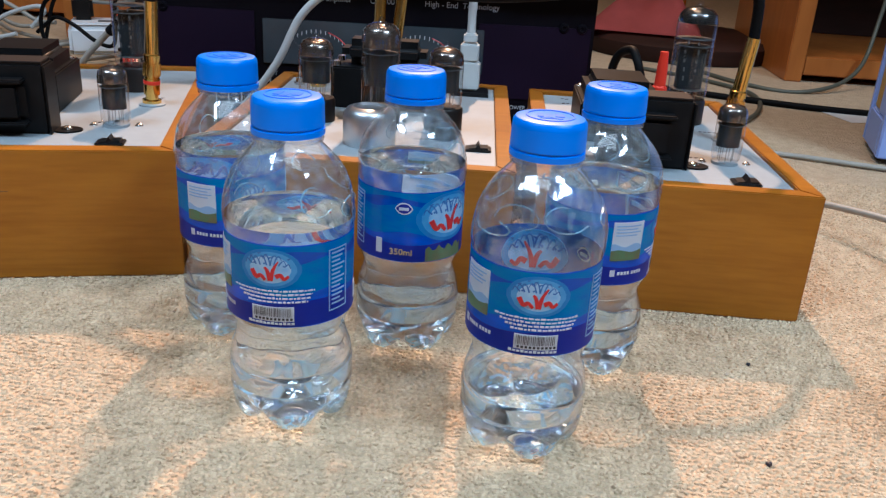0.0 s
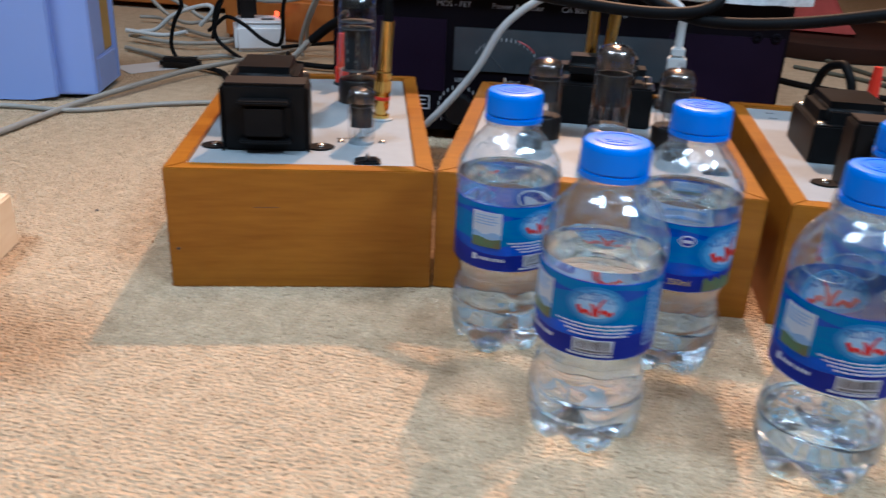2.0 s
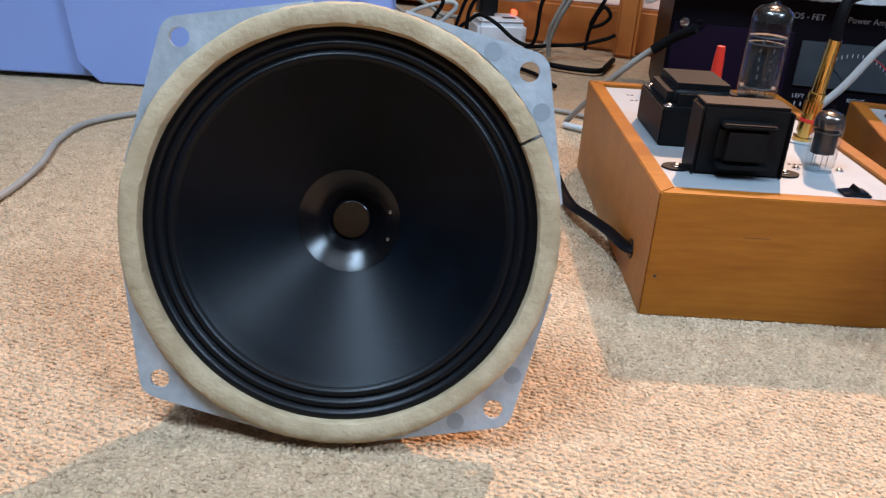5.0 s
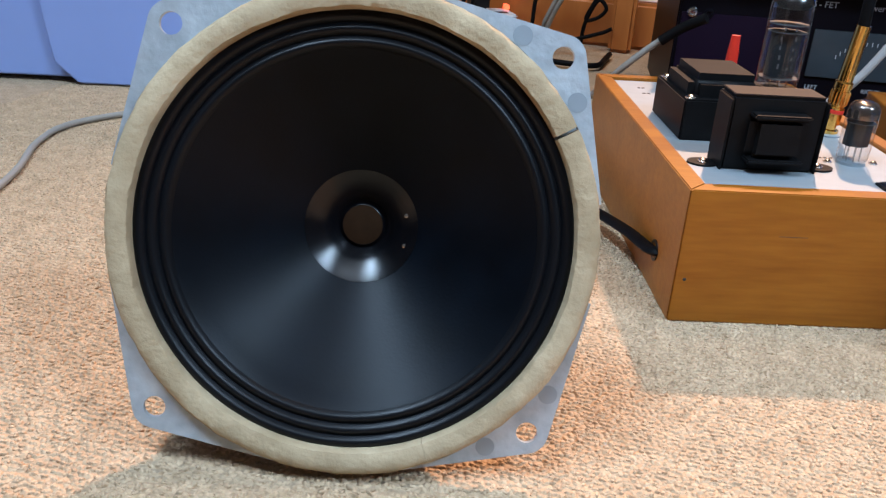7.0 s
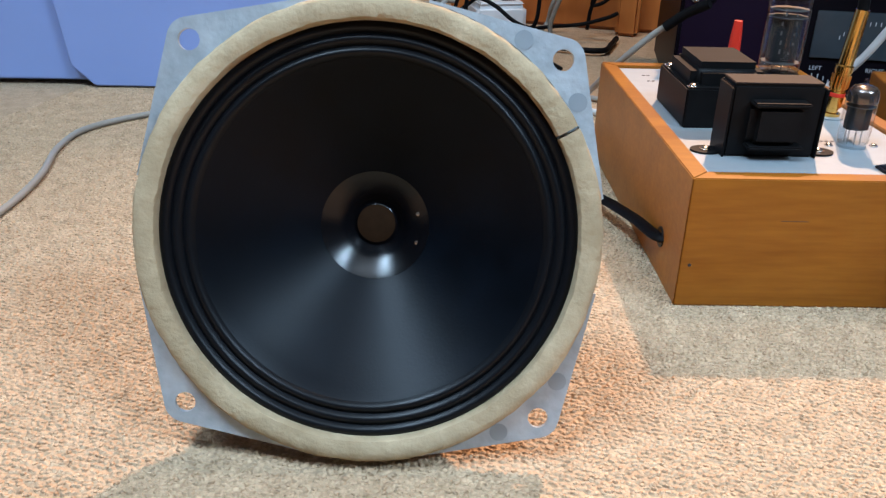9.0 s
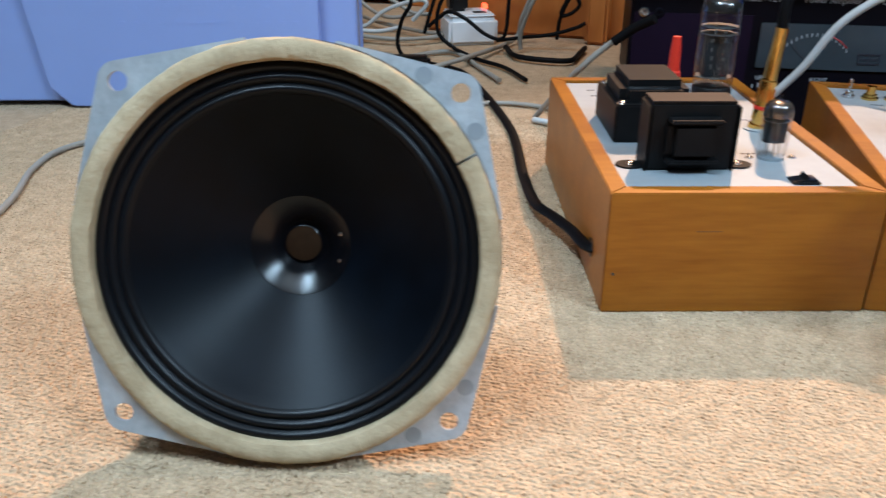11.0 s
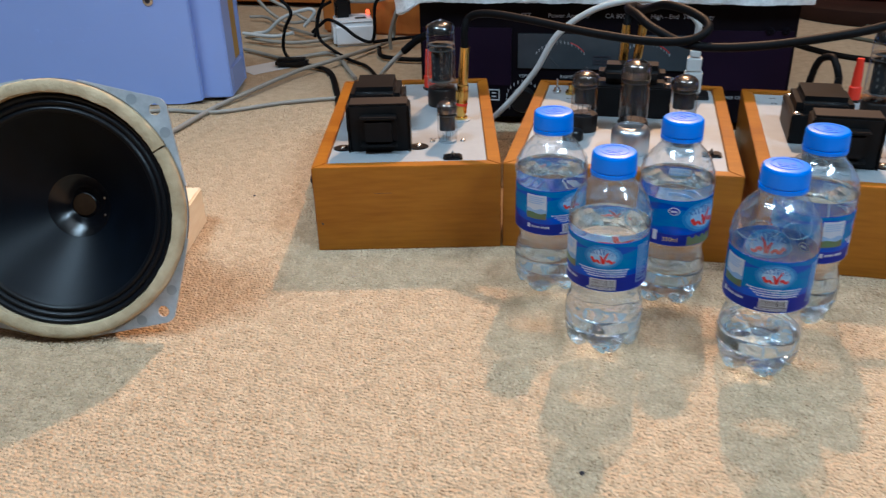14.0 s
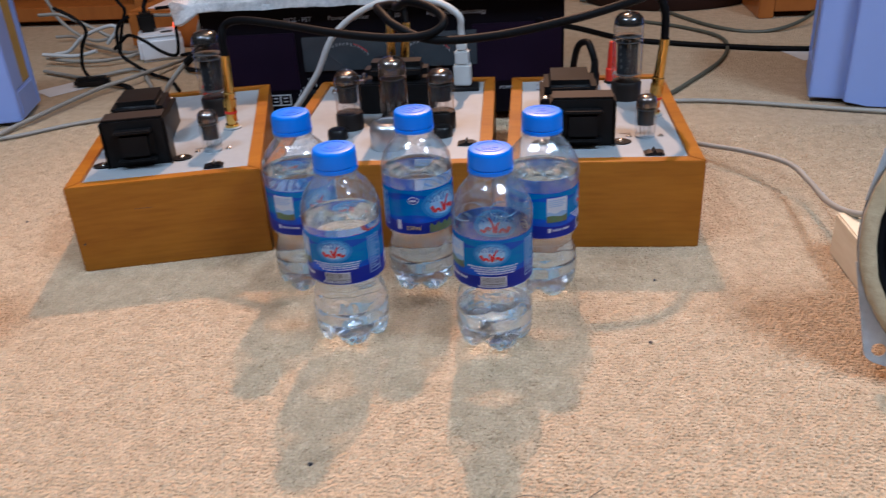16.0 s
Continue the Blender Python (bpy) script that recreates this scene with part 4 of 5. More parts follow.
win = part("meter_window", block(0.137, -0.0022, 0.083, 0.378, -0.0003, 0.131, 0.0006), METERFACE, rack, "dim grey glass over two needle meters")
for c in (0.195, 0.308):
    bits = bmesh.new()
    for k in range(15):
        a = radians(140 - k * 100 / 14)
        x, zz = c + 0.042 * math.cos(a), 0.078 + 0.042 * math.sin(a)
        block(x - 0.0004, -0.0027, zz - 0.002, x + 0.0004, -0.0024, zz + 0.002, 0, bits)
    part("meter_scale", bits, INKGREY, win, smooth=False)
    part("red_zone", sweep([(c + 0.043 * math.cos(radians(b)), -0.0026, 0.0785 + 0.043 * math.sin(radians(b))) for b in (72, 60, 50, 42)], 0.0006, 6, 4), INKRED, win)
    part("needle", sweep([(c, -0.0026, 0.085), (c - 0.028, -0.0026, 0.112)], 0.0004, 6, 1), INKBLACK, win)
emb = bmesh.new()
for x0, z0, x1, z1 in ((0.240, 0.0905, 0.262, 0.0920), (0.240, 0.1005, 0.262, 0.1020), (0.240, 0.0905, 0.2415, 0.102), (0.2505, 0.0905, 0.252, 0.102), (0.2605, 0.0905, 0.262, 0.102), (0.244, 0.095, 0.249, 0.0965), (0.2535, 0.095, 0.2585, 0.0965)):
    block(x0, -0.0028, z0, x1, -0.0024, z1, 0, emb)
part("meter_emblem", emb, INKBLACK, win, smooth=False)
emb = bmesh.new()
for x0, z0, x1, z1 in ((0.082, 0.036, 0.112, 0.0375), (0.082, 0.0505, 0.112, 0.052), (0.082, 0.036, 0.0835, 0.052), (0.1105, 0.036, 0.112, 0.052), (0.096, 0.036, 0.0975, 0.052), (0.087, 0.041, 0.093, 0.0425), (0.087, 0.046, 0.093, 0.0475), (0.101, 0.041, 0.107, 0.0425), (0.101, 0.046, 0.107, 0.0475)):
    block(x0, -0.0012, z0, x1, -0.0003, z1, 0, emb)
part("emblem", emb, INKGREY, rack, "pale square emblem", smooth=False)
for words, x, z, size in (("MOS - FET", 0.135, 0.155, 0.0085), ("Power Amplifier", 0.205, 0.155, 0.0085), ("High - End  Technology", 0.352, 0.155, 0.0085), ("LEFT", 0.146, 0.072, 0.0062), ("RIGHT", 0.205, 0.072, 0.0062), ("RIGHT", 0.355, 0.072, 0.0062), ("POWER ON", 0.425, 0.048, 0.0062)):
    writing("panel_lettering", words, size, INKGREY, rack, pose(x, -0.0006, z, 90, 0, 0))
writing("model_lettering", "CA 800", 0.0085, INKGREY, rack, pose(0.266, -0.0006, 0.155, 90, 0, 0))
ticks = bmesh.new()
for k in range(17):
    a = radians(215 - k * 15)
    x, zz = 0.146 + 0.024 * math.cos(a), 0.040 + 0.024 * math.sin(a)
    block(x - 0.0006, -0.0009, zz - 0.0022, x + 0.0006, -0.0003, zz + 0.0022, 0, ticks)
part("dial_scale", ticks, INKGREY, rack, smooth=False)
part("level_knob", lathe([(0, 0), (0.017, 0), (0.017, 0.014), (0.0155, 0.016), (0, 0.016)], 40), BLACKPLASTIC, rack, "round black level knob", m=pose(0.146, 0, 0.040, 90, 0, 0))
part("level_knob", lathe([(0, 0), (0.017, 0), (0.017, 0.014), (0.0155, 0.016), (0, 0.016)], 40), BLACKPLASTIC, rack, "round black level knob", m=pose(0.345, 0, 0.040, 90, 0, 0))
for x in (0.014, 0.030, RW - 0.034, RW - 0.014):
    for z in (0.138,):
        part("panel_screw", lathe([(0.0052, 0), (0.0056, 0.001), (0.0046, 0.0026), (0.0026, 0.0030), (0.0022, 0.0018), (0, 0.0018)], 20), PANELBLACK if x != 0.014 else CHROME, rack, "hex socket panel screw", m=pose(x, -0.0002, z, 90, 0, 0))
for fx in (0.03, RW - 0.03):
    for fy in (0.04, 0.29):
        part("rubber_foot", lathe([(0, 0), (0.014, 0), (0.015, 0.012), (0, 0.012)], 20), BLACKPLASTIC, rack, m=pose(fx, fy, 0.0004))

def bubble_sheet():
    """A folded sheet with rows of small bubbles, hanging over at its west end."""
    bm = bmesh.new()
    ring = []
    nx, sec = 150, 22
    for i in range(nx + 1):
        x = -0.030 + 0.540 * i / nx
        end = max(0.0, 1 - i / 10)
        row = []
        for k in range(sec):
            q = k / sec
            a = 2 * math.pi * q
            y = 0.155 - 0.172 * max(-1, min(1, 1.35 * math.cos(a)))
            z = RH + 0.0085 + (0.0085 + 0.004 * end) * max(-1, min(1, 1.35 * math.sin(a))) - 0.015 * end * (1 if math.sin(a) < 0 else 0.35)
            bump = 0.0016 * abs(math.sin(i * 1.05) * math.sin(k * 1.7)) + (0.0025 + 0.006 * end) * noise.noise((x * 45, y * 45, a))
            row.append(bm.verts.new((x, y - bump * (1 if math.cos(a) > 0 else -1), z + bump * (1 if math.sin(a) > 0 else -0.6))))
        ring.append(row)
    for r0, r1 in zip(ring, ring[1:]):
        for k in range(sec):
            j = (k + 1) % sec
            bm.faces.new((r0[k], r0[j], r1[j], r1[k]))
    bm.faces.new(ring[0])
    bm.faces.new(ring[-1])
    return bm


film(BUBBLE, 0.3)
tagged(part("bubble_wrap", bubble_sheet(), BUBBLE, None, m=RACK), "crinkled clear bubble wrap sheet lying on the amplifier", "bubble wrap")
unit = thing("audio_player", RACK @ pose(0.012, 0.002, RH + 0.0175), "black audio unit with blue display on bubble wrap", "audio player")
part("chassis", block(0, 0.0035, 0, 0.466, 0.290, 0.085, 0.002), PANELBLACK, unit, "black chassis")
part("front_panel", block(-0.004, 0, 0, 0.470, 0.0033, 0.088, 0.001), PANELBLACK, unit)
part("display", block(0.165, -0.0012, 0.016, 0.265, -0.0002, 0.050), DISPLAYBLUE, unit, "glowing blue display", smooth=False)
for row in range(2):
    for k in range(13):
        x = 0.016 + 0.035 * k
        if 0.145 < x < 0.27:
            continue
        part("push_key", block(x, -0.0030, 0.010 + row * 0.024, x + 0.019, -0.0002, 0.024 + row * 0.024, 0.0006), KEYGREY, unit, "small grey push key")


# ---- lavender equipment cases ----
def equipment_case(m, words, mirror):
    """Origin at the front inner bottom corner; x runs outwards along the front, y backwards."""
    c = thing("equipment_case", m, words, "equipment case", "lavender equipment cases")
    s = -1 if mirror else 1

    def box(name, x0, y0, z0, x1, y1, z1, mat, label="", bevel=0.002):
        a, b = sorted((s * x0, s * x1))
        part(name, block(a, y0, z0, b, y1, z1, bevel), mat, c, label)

    H, D, W = 0.285, 0.115, 0.60
    box("front_board", 0, 0, 0.006, W, 0.016, H, CASEPAINT, "lavender-blue painted front board")
    box("back_board", 0, D - 0.012, 0.006, W, D, H, CASEPAINT)
    box("side_rail", 0.0002, 0.0164, 0.006, W - 0.0002, D - 0.0124, 0.050, CASEPAINT, "lavender bottom rail")
    box("inner_board", 0.004, 0.0584, 0.0503, W - 0.004, D - 0.0126, H - 0.02, CASEEDGE, "raw yellow-brown inner board")
    box("side_cleat", 0.0015, 0.0166, 0.0505, 0.0138, 0.058, H - 0.02, CASEPAINT)
    out = [(0.045, 0.002), (0.075, -0.018 + 0.016), (0.36, -0.002), (0.385, 0.022), (0.405, 0.20), (0.412, H), (0.045, H)]
    out = [(s * x, z + 0.004) for x, z in out]
    bm = bmesh.new()
    f = [bm.verts.new((x, -0.014, z)) for x, z in out]
    b = [bm.verts.new((x, -0.0002, z)) for x, z in out]
    bm.faces.new(f)
    bm.faces.new(b)
    for k in range(len(out)):
        j = (k + 1) % len(out)
        bm.faces.new((f[k], f[j], b[j], b[k]))
    bmesh.ops.bevel(bm, geom=bm.edges[:], offset=0.002, segments=2, affect="EDGES")
    panel = part("front_cover", bm, CASEPAINT, c, "raised lavender front cover")
    for x in (0.104, 0.356):
        bolt = part("bolt", lathe([(0.0075, 0), (0.0078, 0.001), (0.0062, 0.0022), (0.0040, 0.0022), (0.0036, -0.002), (0, -0.002)], 24), CHROME, panel, "dark hollow steel bolt", m=pose(s * x, -0.0141, 0.163, 90, 0, 0))
        # Flat black disc over the bolt's hollow paints in the shade inside.
        part("bolt_hole_shade", lathe([(0, 0.0023), (0.0035, 0.0023), (0.0035, 0.0025), (0, 0.0025)], 16), INKBLACK, bolt)
    rng = random.Random(5)
    dents = bmesh.new()
    x = 0.070
    while x < 0.285:
        w = rng.uniform(0.004, 0.008)
        for zz in (0.1035, 0.122):
            if rng.random() < 0.75:
                block(min(s * x, s * (x + w)), -0.0144, zz, max(s * x, s * (x + w)), -0.0139, zz + rng.uniform(0.002, 0.004), 0.0005, dents)
        x += w + rng.uniform(0.004, 0.012)
    block(min(s * 0.125, s * 0.150), -0.0145, 0.142, max(s * 0.125, s * 0.150), -0.0139, 0.146, 0.0004, dents)
    part("embossed_print", dents, CASEPAINT, panel, "worn raised marks under the paint")
    for x in (0.02, W - 0.06):
        part("foot", block(min(s * x, s * (x + 0.04)), 0.02, 0, max(s * x, s * (x + 0.04)), D - 0.02, 0.0058), BLACKPLASTIC, c)
    return c


equipment_case(pose(-0.650, 1.040, 0.0004, 0, 0, 18.5), "lavender-blue painted equipment case standing on carpet", True)
equipment_case(pose(0.522, 1.140, 0.0004, 0, 0, -11), "lavender-blue painted case with yellow inner board", False)


# ---- cables ----
def cable(name, points, radius, mat, words, group="", flat=1.0, steps=10):
    return tagged(part(name, sweep(points, radius, 10, steps, flat), mat), words, "cable", group)


L_TOP = L_POSE @ Vector((0.149 + 0.0055, 0.145, 0.168))
R_TOP = R_POSE @ Vector((0.156 + 0.007, 0.145, 0.168))
A_TOP = amp_m.matrix_basis @ ga.matrix_basis @ Vector((0, 0, 0.086))
B_TOP = amp_m.matrix_basis @ gb.matrix_basis @ Vector((0, 0, 0.086))
cable("signal_cable", [A_TOP, A_TOP + Vector((0.004, 0.002, 0.022)), (0.000, 0.820, 0.208), (0.022, 0.775, 0.222), (0.050, 0.745, 0.221), (0.066, 0.722, 0.213), (0.052, 0.712, 0.203), (0.016, 0.712, 0.200), (-0.040, 0.722, 0.203), (-0.110, 0.748, 0.208),
                       (-0.155, 0.766, 0.209), (L_TOP.x + 0.006, L_TOP.y + 0.003, 0.203), (L_TOP.x, L_TOP.y, 0.190), L_TOP], 0.0042, CABLEBLACK, "thick black signal cable looping from a gold plug", "black signal cables")
cable("signal_cable", [B_TOP, B_TOP + Vector((-0.006, 0.004, 0.022)), (-0.016, 0.800, 0.213), (-0.002, 0.752, 0.216), (0.018, 0.726, 0.208), (0.055, 0.714, 0.197), (0.115, 0.718, 0.199), (0.188, 0.728, 0.211), (0.240, 0.758, 0.219),
                       (R_TOP.x - 0.014, R_TOP.y - 0.006, 0.216), (R_TOP.x - 0.002, R_TOP.y, 0.200), R_TOP], 0.0042, CABLEBLACK, "thick black signal cable arching to a gold plug", "black signal cables")
IEC = M_POSE @ Vector((0.186, 0.264, 0.092))
bm = block(-0.0105, -0.0085, 0, 0.0105, 0.0085, 0.026, 0.0015)
block(-0.0085, -0.0072, 0.0262, 0.0085, 0.0072, 0.043, 0.0015, bm)
block(-0.0062, -0.0062, 0.0432, 0.0062, 0.0062, 0.052, 0.0015, bm)
plug = part("connector", bm, CABLEWHITE, None, "white moulded connector")
white = cable("mains_cable", [IEC + Vector((0, 0, 0.046)), (IEC.x + 0.000, IEC.y, 0.160), (0.052, 0.922, 0.178), (0.026, 0.930, 0.192), (-0.020, 0.938, 0.196), (-0.070, 0.945, 0.182), (-0.115, 0.952, 0.148), (-0.148, 0.960, 0.092), (-0.205, 0.972, 0.026), (-0.250, 0.985, 0.006), (-0.310, 0.985, 0.006), (-0.420, 1.02, 0.005)], 0.0039, CABLEWHITE, "white mains cable arching out of the inlet")
plug.parent = white
plug.matrix_basis = Matrix.Translation(IEC)

LG = L_POSE @ Vector((-0.002, 0.048, 0.028))
cable("flat_mains_cable", [LG + Vector((0.012, 0.003, 0)), LG, (-0.324, 0.674, 0.023), (-0.345, 0.710, 0.018), (-0.366, 0.744, 0.014), (-0.394, 0.830, 0.007), (-0.426, 0.942, 0.005), (-0.457, 1.020, 0.005), (-0.507, 1.122, 0.005), (-0.567, 1.224, 0.006), (-0.625, 1.252, 0.008)], 0.0052, CABLEBLACK, "flat black mains cable coming from the amplifier", flat=0.55)
tagged(part("plug", block(-0.030, -0.012, 0, 0.030, 0.012, 0.016, 0.005), BLACKPLASTIC, None, m=pose(-0.655, 1.258, 0.0006, 0, 0, 18)), "black mains plug lying on the carpet", "plug")
cable("speaker_cable", [(-0.345, 1.04, 0.004), (-0.402, 1.075, 0.004), (-0.473, 1.085, 0.004), (-0.560, 1.040, 0.004), (-0.641, 0.972, 0.004), (-0.740, 0.955, 0.004), (-0.835, 0.860, 0.004), (-0.882, 0.775, 0.004), (-0.872, 0.710, 0.004), (-0.832, 0.635, 0.004), (-0.806, 0.558, 0.004), (-0.800, 0.480, 0.004)], 0.0031, CABLEGREY, "grey speaker cable lying across the carpet", "grey speaker cables")
cable("speaker_cable", [(0.225, 1.03, 0.004), (0.285, 1.120, 0.004), (0.350, 1.139, 0.004), (0.420, 1.132, 0.004), (0.494, 1.113, 0.004), (0.560, 1.095, 0.004), (0.640, 1.070, 0.004), (0.80, 0.98, 0.004)], 0.0031, CABLEGREY, "grey speaker cable lying beside the case", "grey speaker cables")
cable("speaker_cable", [(0.250, 0.985, 0.010), (0.300, 0.945, 0.016), (0.347, 0.909, 0.020), (0.389, 0.869, 0.026), (0.424, 0.817, 0.032), (0.434, 0.765, 0.032), (0.437, 0.703, 0.036), (0.446, 0.656, 0.046), (0.470, 0.620, 0.060), (0.490, 0.575, 0.075)], 0.0030, CABLEGREY, "thin grey cable leading to the loudspeaker", "grey speaker cables")
cable("floor_cable", [(0.06, 1.72, 0.005), (0.181, 1.64, 0.005), (0.280, 1.53, 0.005), (0.377, 1.484, 0.005), (0.480, 1.450, 0.005), (0.580, 1.430, 0.005), (0.80, 1.42, 0.005)], 0.0048, CABLEBLACK, "black cable lying on the carpet", "black floor cables")
cable("floor_cable", [(0.20, 1.92, 0.004), (0.33, 1.86, 0.004), (0.46, 1.62, 0.004), (0.56, 1.58, 0.004), (0.66, 1.66, 0.03), (0.70, 1.72, 0.12), (0.72, 1.74, 0.32)], 0.0036, CABLEDARK, "thin grey cable rising against the cabinet", "grey speaker cables")
cable("floor_cable", [(0.30, 1.12, 0.004), (0.36, 1.22, 0.004), (0.44, 1.38, 0.004), (0.46, 1.52, 0.004), (0.40, 1.62, 0.004), (0.30, 1.70, 0.004)], 0.0034, CABLEDARK, "thin dark grey cable curling on the carpet", "grey speaker cables")
RP = R_POSE @ Vector((0.101, 0.268, 0.116))
cable("banana_lead", [RP, RP + Vector((-0.004, 0.004, 0.012)), RP + Vector((-0.010, 0.016, 0.020)), RP + Vector((-0.022, 0.034, 0.006)), RP + Vector((-0.028, 0.050, -0.050)), RP + Vector((-0.024, 0.080, -0.108))], 0.0042, CABLEBLACK, "black lead looping out of the binding post")
cable("banana_lead", [(-0.420, 1.030, 0.006), (-0.395, 1.010, 0.040), (-0.3677, 0.980, 0.0758), (-0.340, 0.975, 0.104), (-0.3114, 0.970, 0.127)], 0.0034, CABLEGREY, "grey lead rising behind the wooden amplifier")
cable("banana_sleeve", [(-0.330, 0.973, 0.112), (-0.3114, 0.970, 0.127), (-0.290, 0.962, 0.140)], 0.0052, CABLEBLACK, "black sleeve at the end of the grey lead")
# loose cables behind the amplifiers
cable("loose_cable", [(-0.856, 1.45, 0.089), (-0.811, 1.45, 0.089), (-0.776, 1.45, 0.075), (-0.742, 1.45, 0.059), (-0.714, 1.45, 0.045), (-0.682, 1.45, 0.044)], 0.0035, CABLEGREY, "grey cable in a loose tangle on carpet", "tangled cables")
cable("loose_cable", [(-0.935, 1.605, 0.012), (-0.893, 1.605, 0.012), (-0.82, 1.534, 0.012), (-0.758, 1.492, 0.012), (-0.692, 1.455, 0.012), (-0.66, 1.461, 0.012), (-0.669, 1.422, 0.012), (-0.713, 1.39, 0.012), (-0.772, 1.391, 0.012), (-0.839, 1.416, 0.012)], 0.0035, CABLEGREY, "grey cable in a loose tangle on carpet", "tangled cables")
cable("loose_cable", [(-0.835, 1.4, 0.023), (-0.766, 1.4, 0.02), (-0.721, 1.4, 0.029)], 0.0037, CABLEWHITE, "white cable in a loose tangle on carpet", "tangled cables")
cable("loose_cable", [(-0.821, 1.42, 0.019), (-0.79, 1.42, 0.025), (-0.759, 1.42, 0.049), (-0.724, 1.42, 0.064), (-0.69, 1.42, 0.072), (-0.682, 1.42, 0.063), (-0.706, 1.42, 0.038)], 0.0037, CABLEWHITE, "white cable in a loose tangle on carpet", "tangled cables")
cable("loose_cable", [(-0.801, 1.342, 0.006), (-0.745, 1.316, 0.006), (-0.682, 1.29, 0.006), (-0.645, 1.331, 0.006), (-0.621, 1.349, 0.006), (-0.595, 1.329, 0.006), (-0.546, 1.256, 0.006), (-0.502, 1.191, 0.006)], 0.0035, CABLEGREY, "grey cable in a loose tangle on carpet", "tangled cables")
cable("loose_cable", [(-0.874, 1.5, 0.126), (-0.861, 1.5, 0.1), (-0.85, 1.5, 0.073), (-0.818, 1.5, 0.042), (-0.777, 1.5, 0.026), (-0.72, 1.5, 0.036)], 0.0035, CABLEGREY, "grey cable in a loose tangle on carpet", "tangled cables")
cable("loose_cable", [(-0.715, 1.29, 0.131), (-0.681, 1.29, 0.113), (-0.664, 1.29, 0.091), (-0.679, 1.29, 0.062), (-0.687, 1.29, 0.028), (-0.679, 1.29, 0.008), (-0.668, 1.29, 0.006)], 0.0031, CABLEBLACK, "black cable in a loose tangle on carpet", "tangled cables")
cable("loose_cable", [(-0.685, 1.42, 0.148), (-0.665, 1.42, 0.116), (-0.656, 1.42, 0.099), (-0.669, 1.42, 0.069), (-0.685, 1.42, 0.018)], 0.0031, CABLEBLACK, "black cable in a loose tangle on carpet", "tangled cables")
cable("loose_cable", [(-0.606, 1.34, 0.104), (-0.628, 1.34, 0.09), (-0.638, 1.34, 0.063), (-0.635, 1.34, 0.034), (-0.612, 1.34, 0.015), (-0.585, 1.325, 0.008), (-0.559, 1.304, 0.006), (-0.512, 1.268, 0.006), (-0.466, 1.203, 0.006)], 0.0031, CABLEBLACK, "black cable in a loose tangle on carpet", "tangled cables")
cable("loose_cable", [(-0.659, 1.36, 0.041), (-0.642, 1.36, 0.055), (-0.624, 1.36, 0.066), (-0.597, 1.36, 0.056), (-0.566, 1.36, 0.035), (-0.54, 1.36, 0.028), (-0.531, 1.36, 0.046), (-0.527, 1.36, 0.095), (-0.51, 1.36, 0.116)], 0.0031, CABLEBLACK, "black cable in a loose tangle on carpet", "tangled cables")
cable("loose_cable", [(-0.539, 1.398, 0.008), (-0.511, 1.34, 0.008), (-0.464, 1.325, 0.008), (-0.424, 1.333, 0.008), (-0.418, 1.381, 0.008), (-0.415, 1.43, 0.008)], 0.0042, CABLEBLACK, "black cable in a loose tangle on carpet", "tangled cables")
cable("loose_cable", [(-0.56, 1.42, 0.013), (-0.515, 1.42, 0.021), (-0.47, 1.42, 0.028), (-0.431, 1.42, 0.041), (-0.416, 1.42, 0.049)], 0.0031, CABLEBLACK, "black cable in a loose tangle on carpet", "tangled cables")
cable("loose_cable", [(-0.465, 1.45, 0.015), (-0.461, 1.45, 0.05), (-0.445, 1.45, 0.085), (-0.431, 1.45, 0.073), (-0.444, 1.45, 0.058), (-0.461, 1.45, 0.056), (-0.443, 1.45, 0.097)], 0.0031, CABLEBLACK, "black cable in a loose tangle on carpet", "tangled cables")
cable("loose_cable", [(-0.545, 0.590, 0.030), (-0.610, 0.690, 0.008), (-0.647, 0.800, 0.005), (-0.652, 0.900, 0.005), (-0.653, 0.985, 0.005), (-0.642, 1.042, 0.008), (-0.612, 1.191, 0.012), (-0.575, 1.275, 0.014), (-0.538, 1.45, 0.01), (-0.524, 1.45, 0.05), (-0.502, 1.45, 0.098), (-0.477, 1.45, 0.129), (-0.458, 1.45, 0.154)], 0.0036, CABLEGREY, "grey cable in a loose tangle on carpet", "tangled cables")
cable("loose_cable", [(-0.515, 1.4, 0.006), (-0.516, 1.4, 0.031), (-0.504, 1.4, 0.069), (-0.488, 1.4, 0.103), (-0.482, 1.4, 0.131), (-0.489, 1.4, 0.158)], 0.0036, CABLEGREY, "grey cable in a loose tangle on carpet", "tangled cables")
cable("loose_cable", [(-0.63, 1.48, 0.078), (-0.58, 1.48, 0.08), (-0.529, 1.48, 0.092), (-0.498, 1.48, 0.105), (-0.476, 1.48, 0.121)], 0.0036, CABLEGREY, "grey cable in a loose tangle on carpet", "tangled cables")
cable("loose_cable", [(-0.619, 1.47, 0.093), (-0.582, 1.47, 0.096), (-0.526, 1.47, 0.101), (-0.455, 1.47, 0.111)], 0.0031, CABLEBLACK, "black cable in a loose tangle on carpet", "tangled cables")
cable("loose_cable", [(-0.604, 1.48, 0.144), (-0.58, 1.48, 0.12), (-0.557, 1.48, 0.104), (-0.539, 1.48, 0.101)], 0.0031, CABLEBLACK, "black cable in a loose tangle on carpet", "tangled cables")
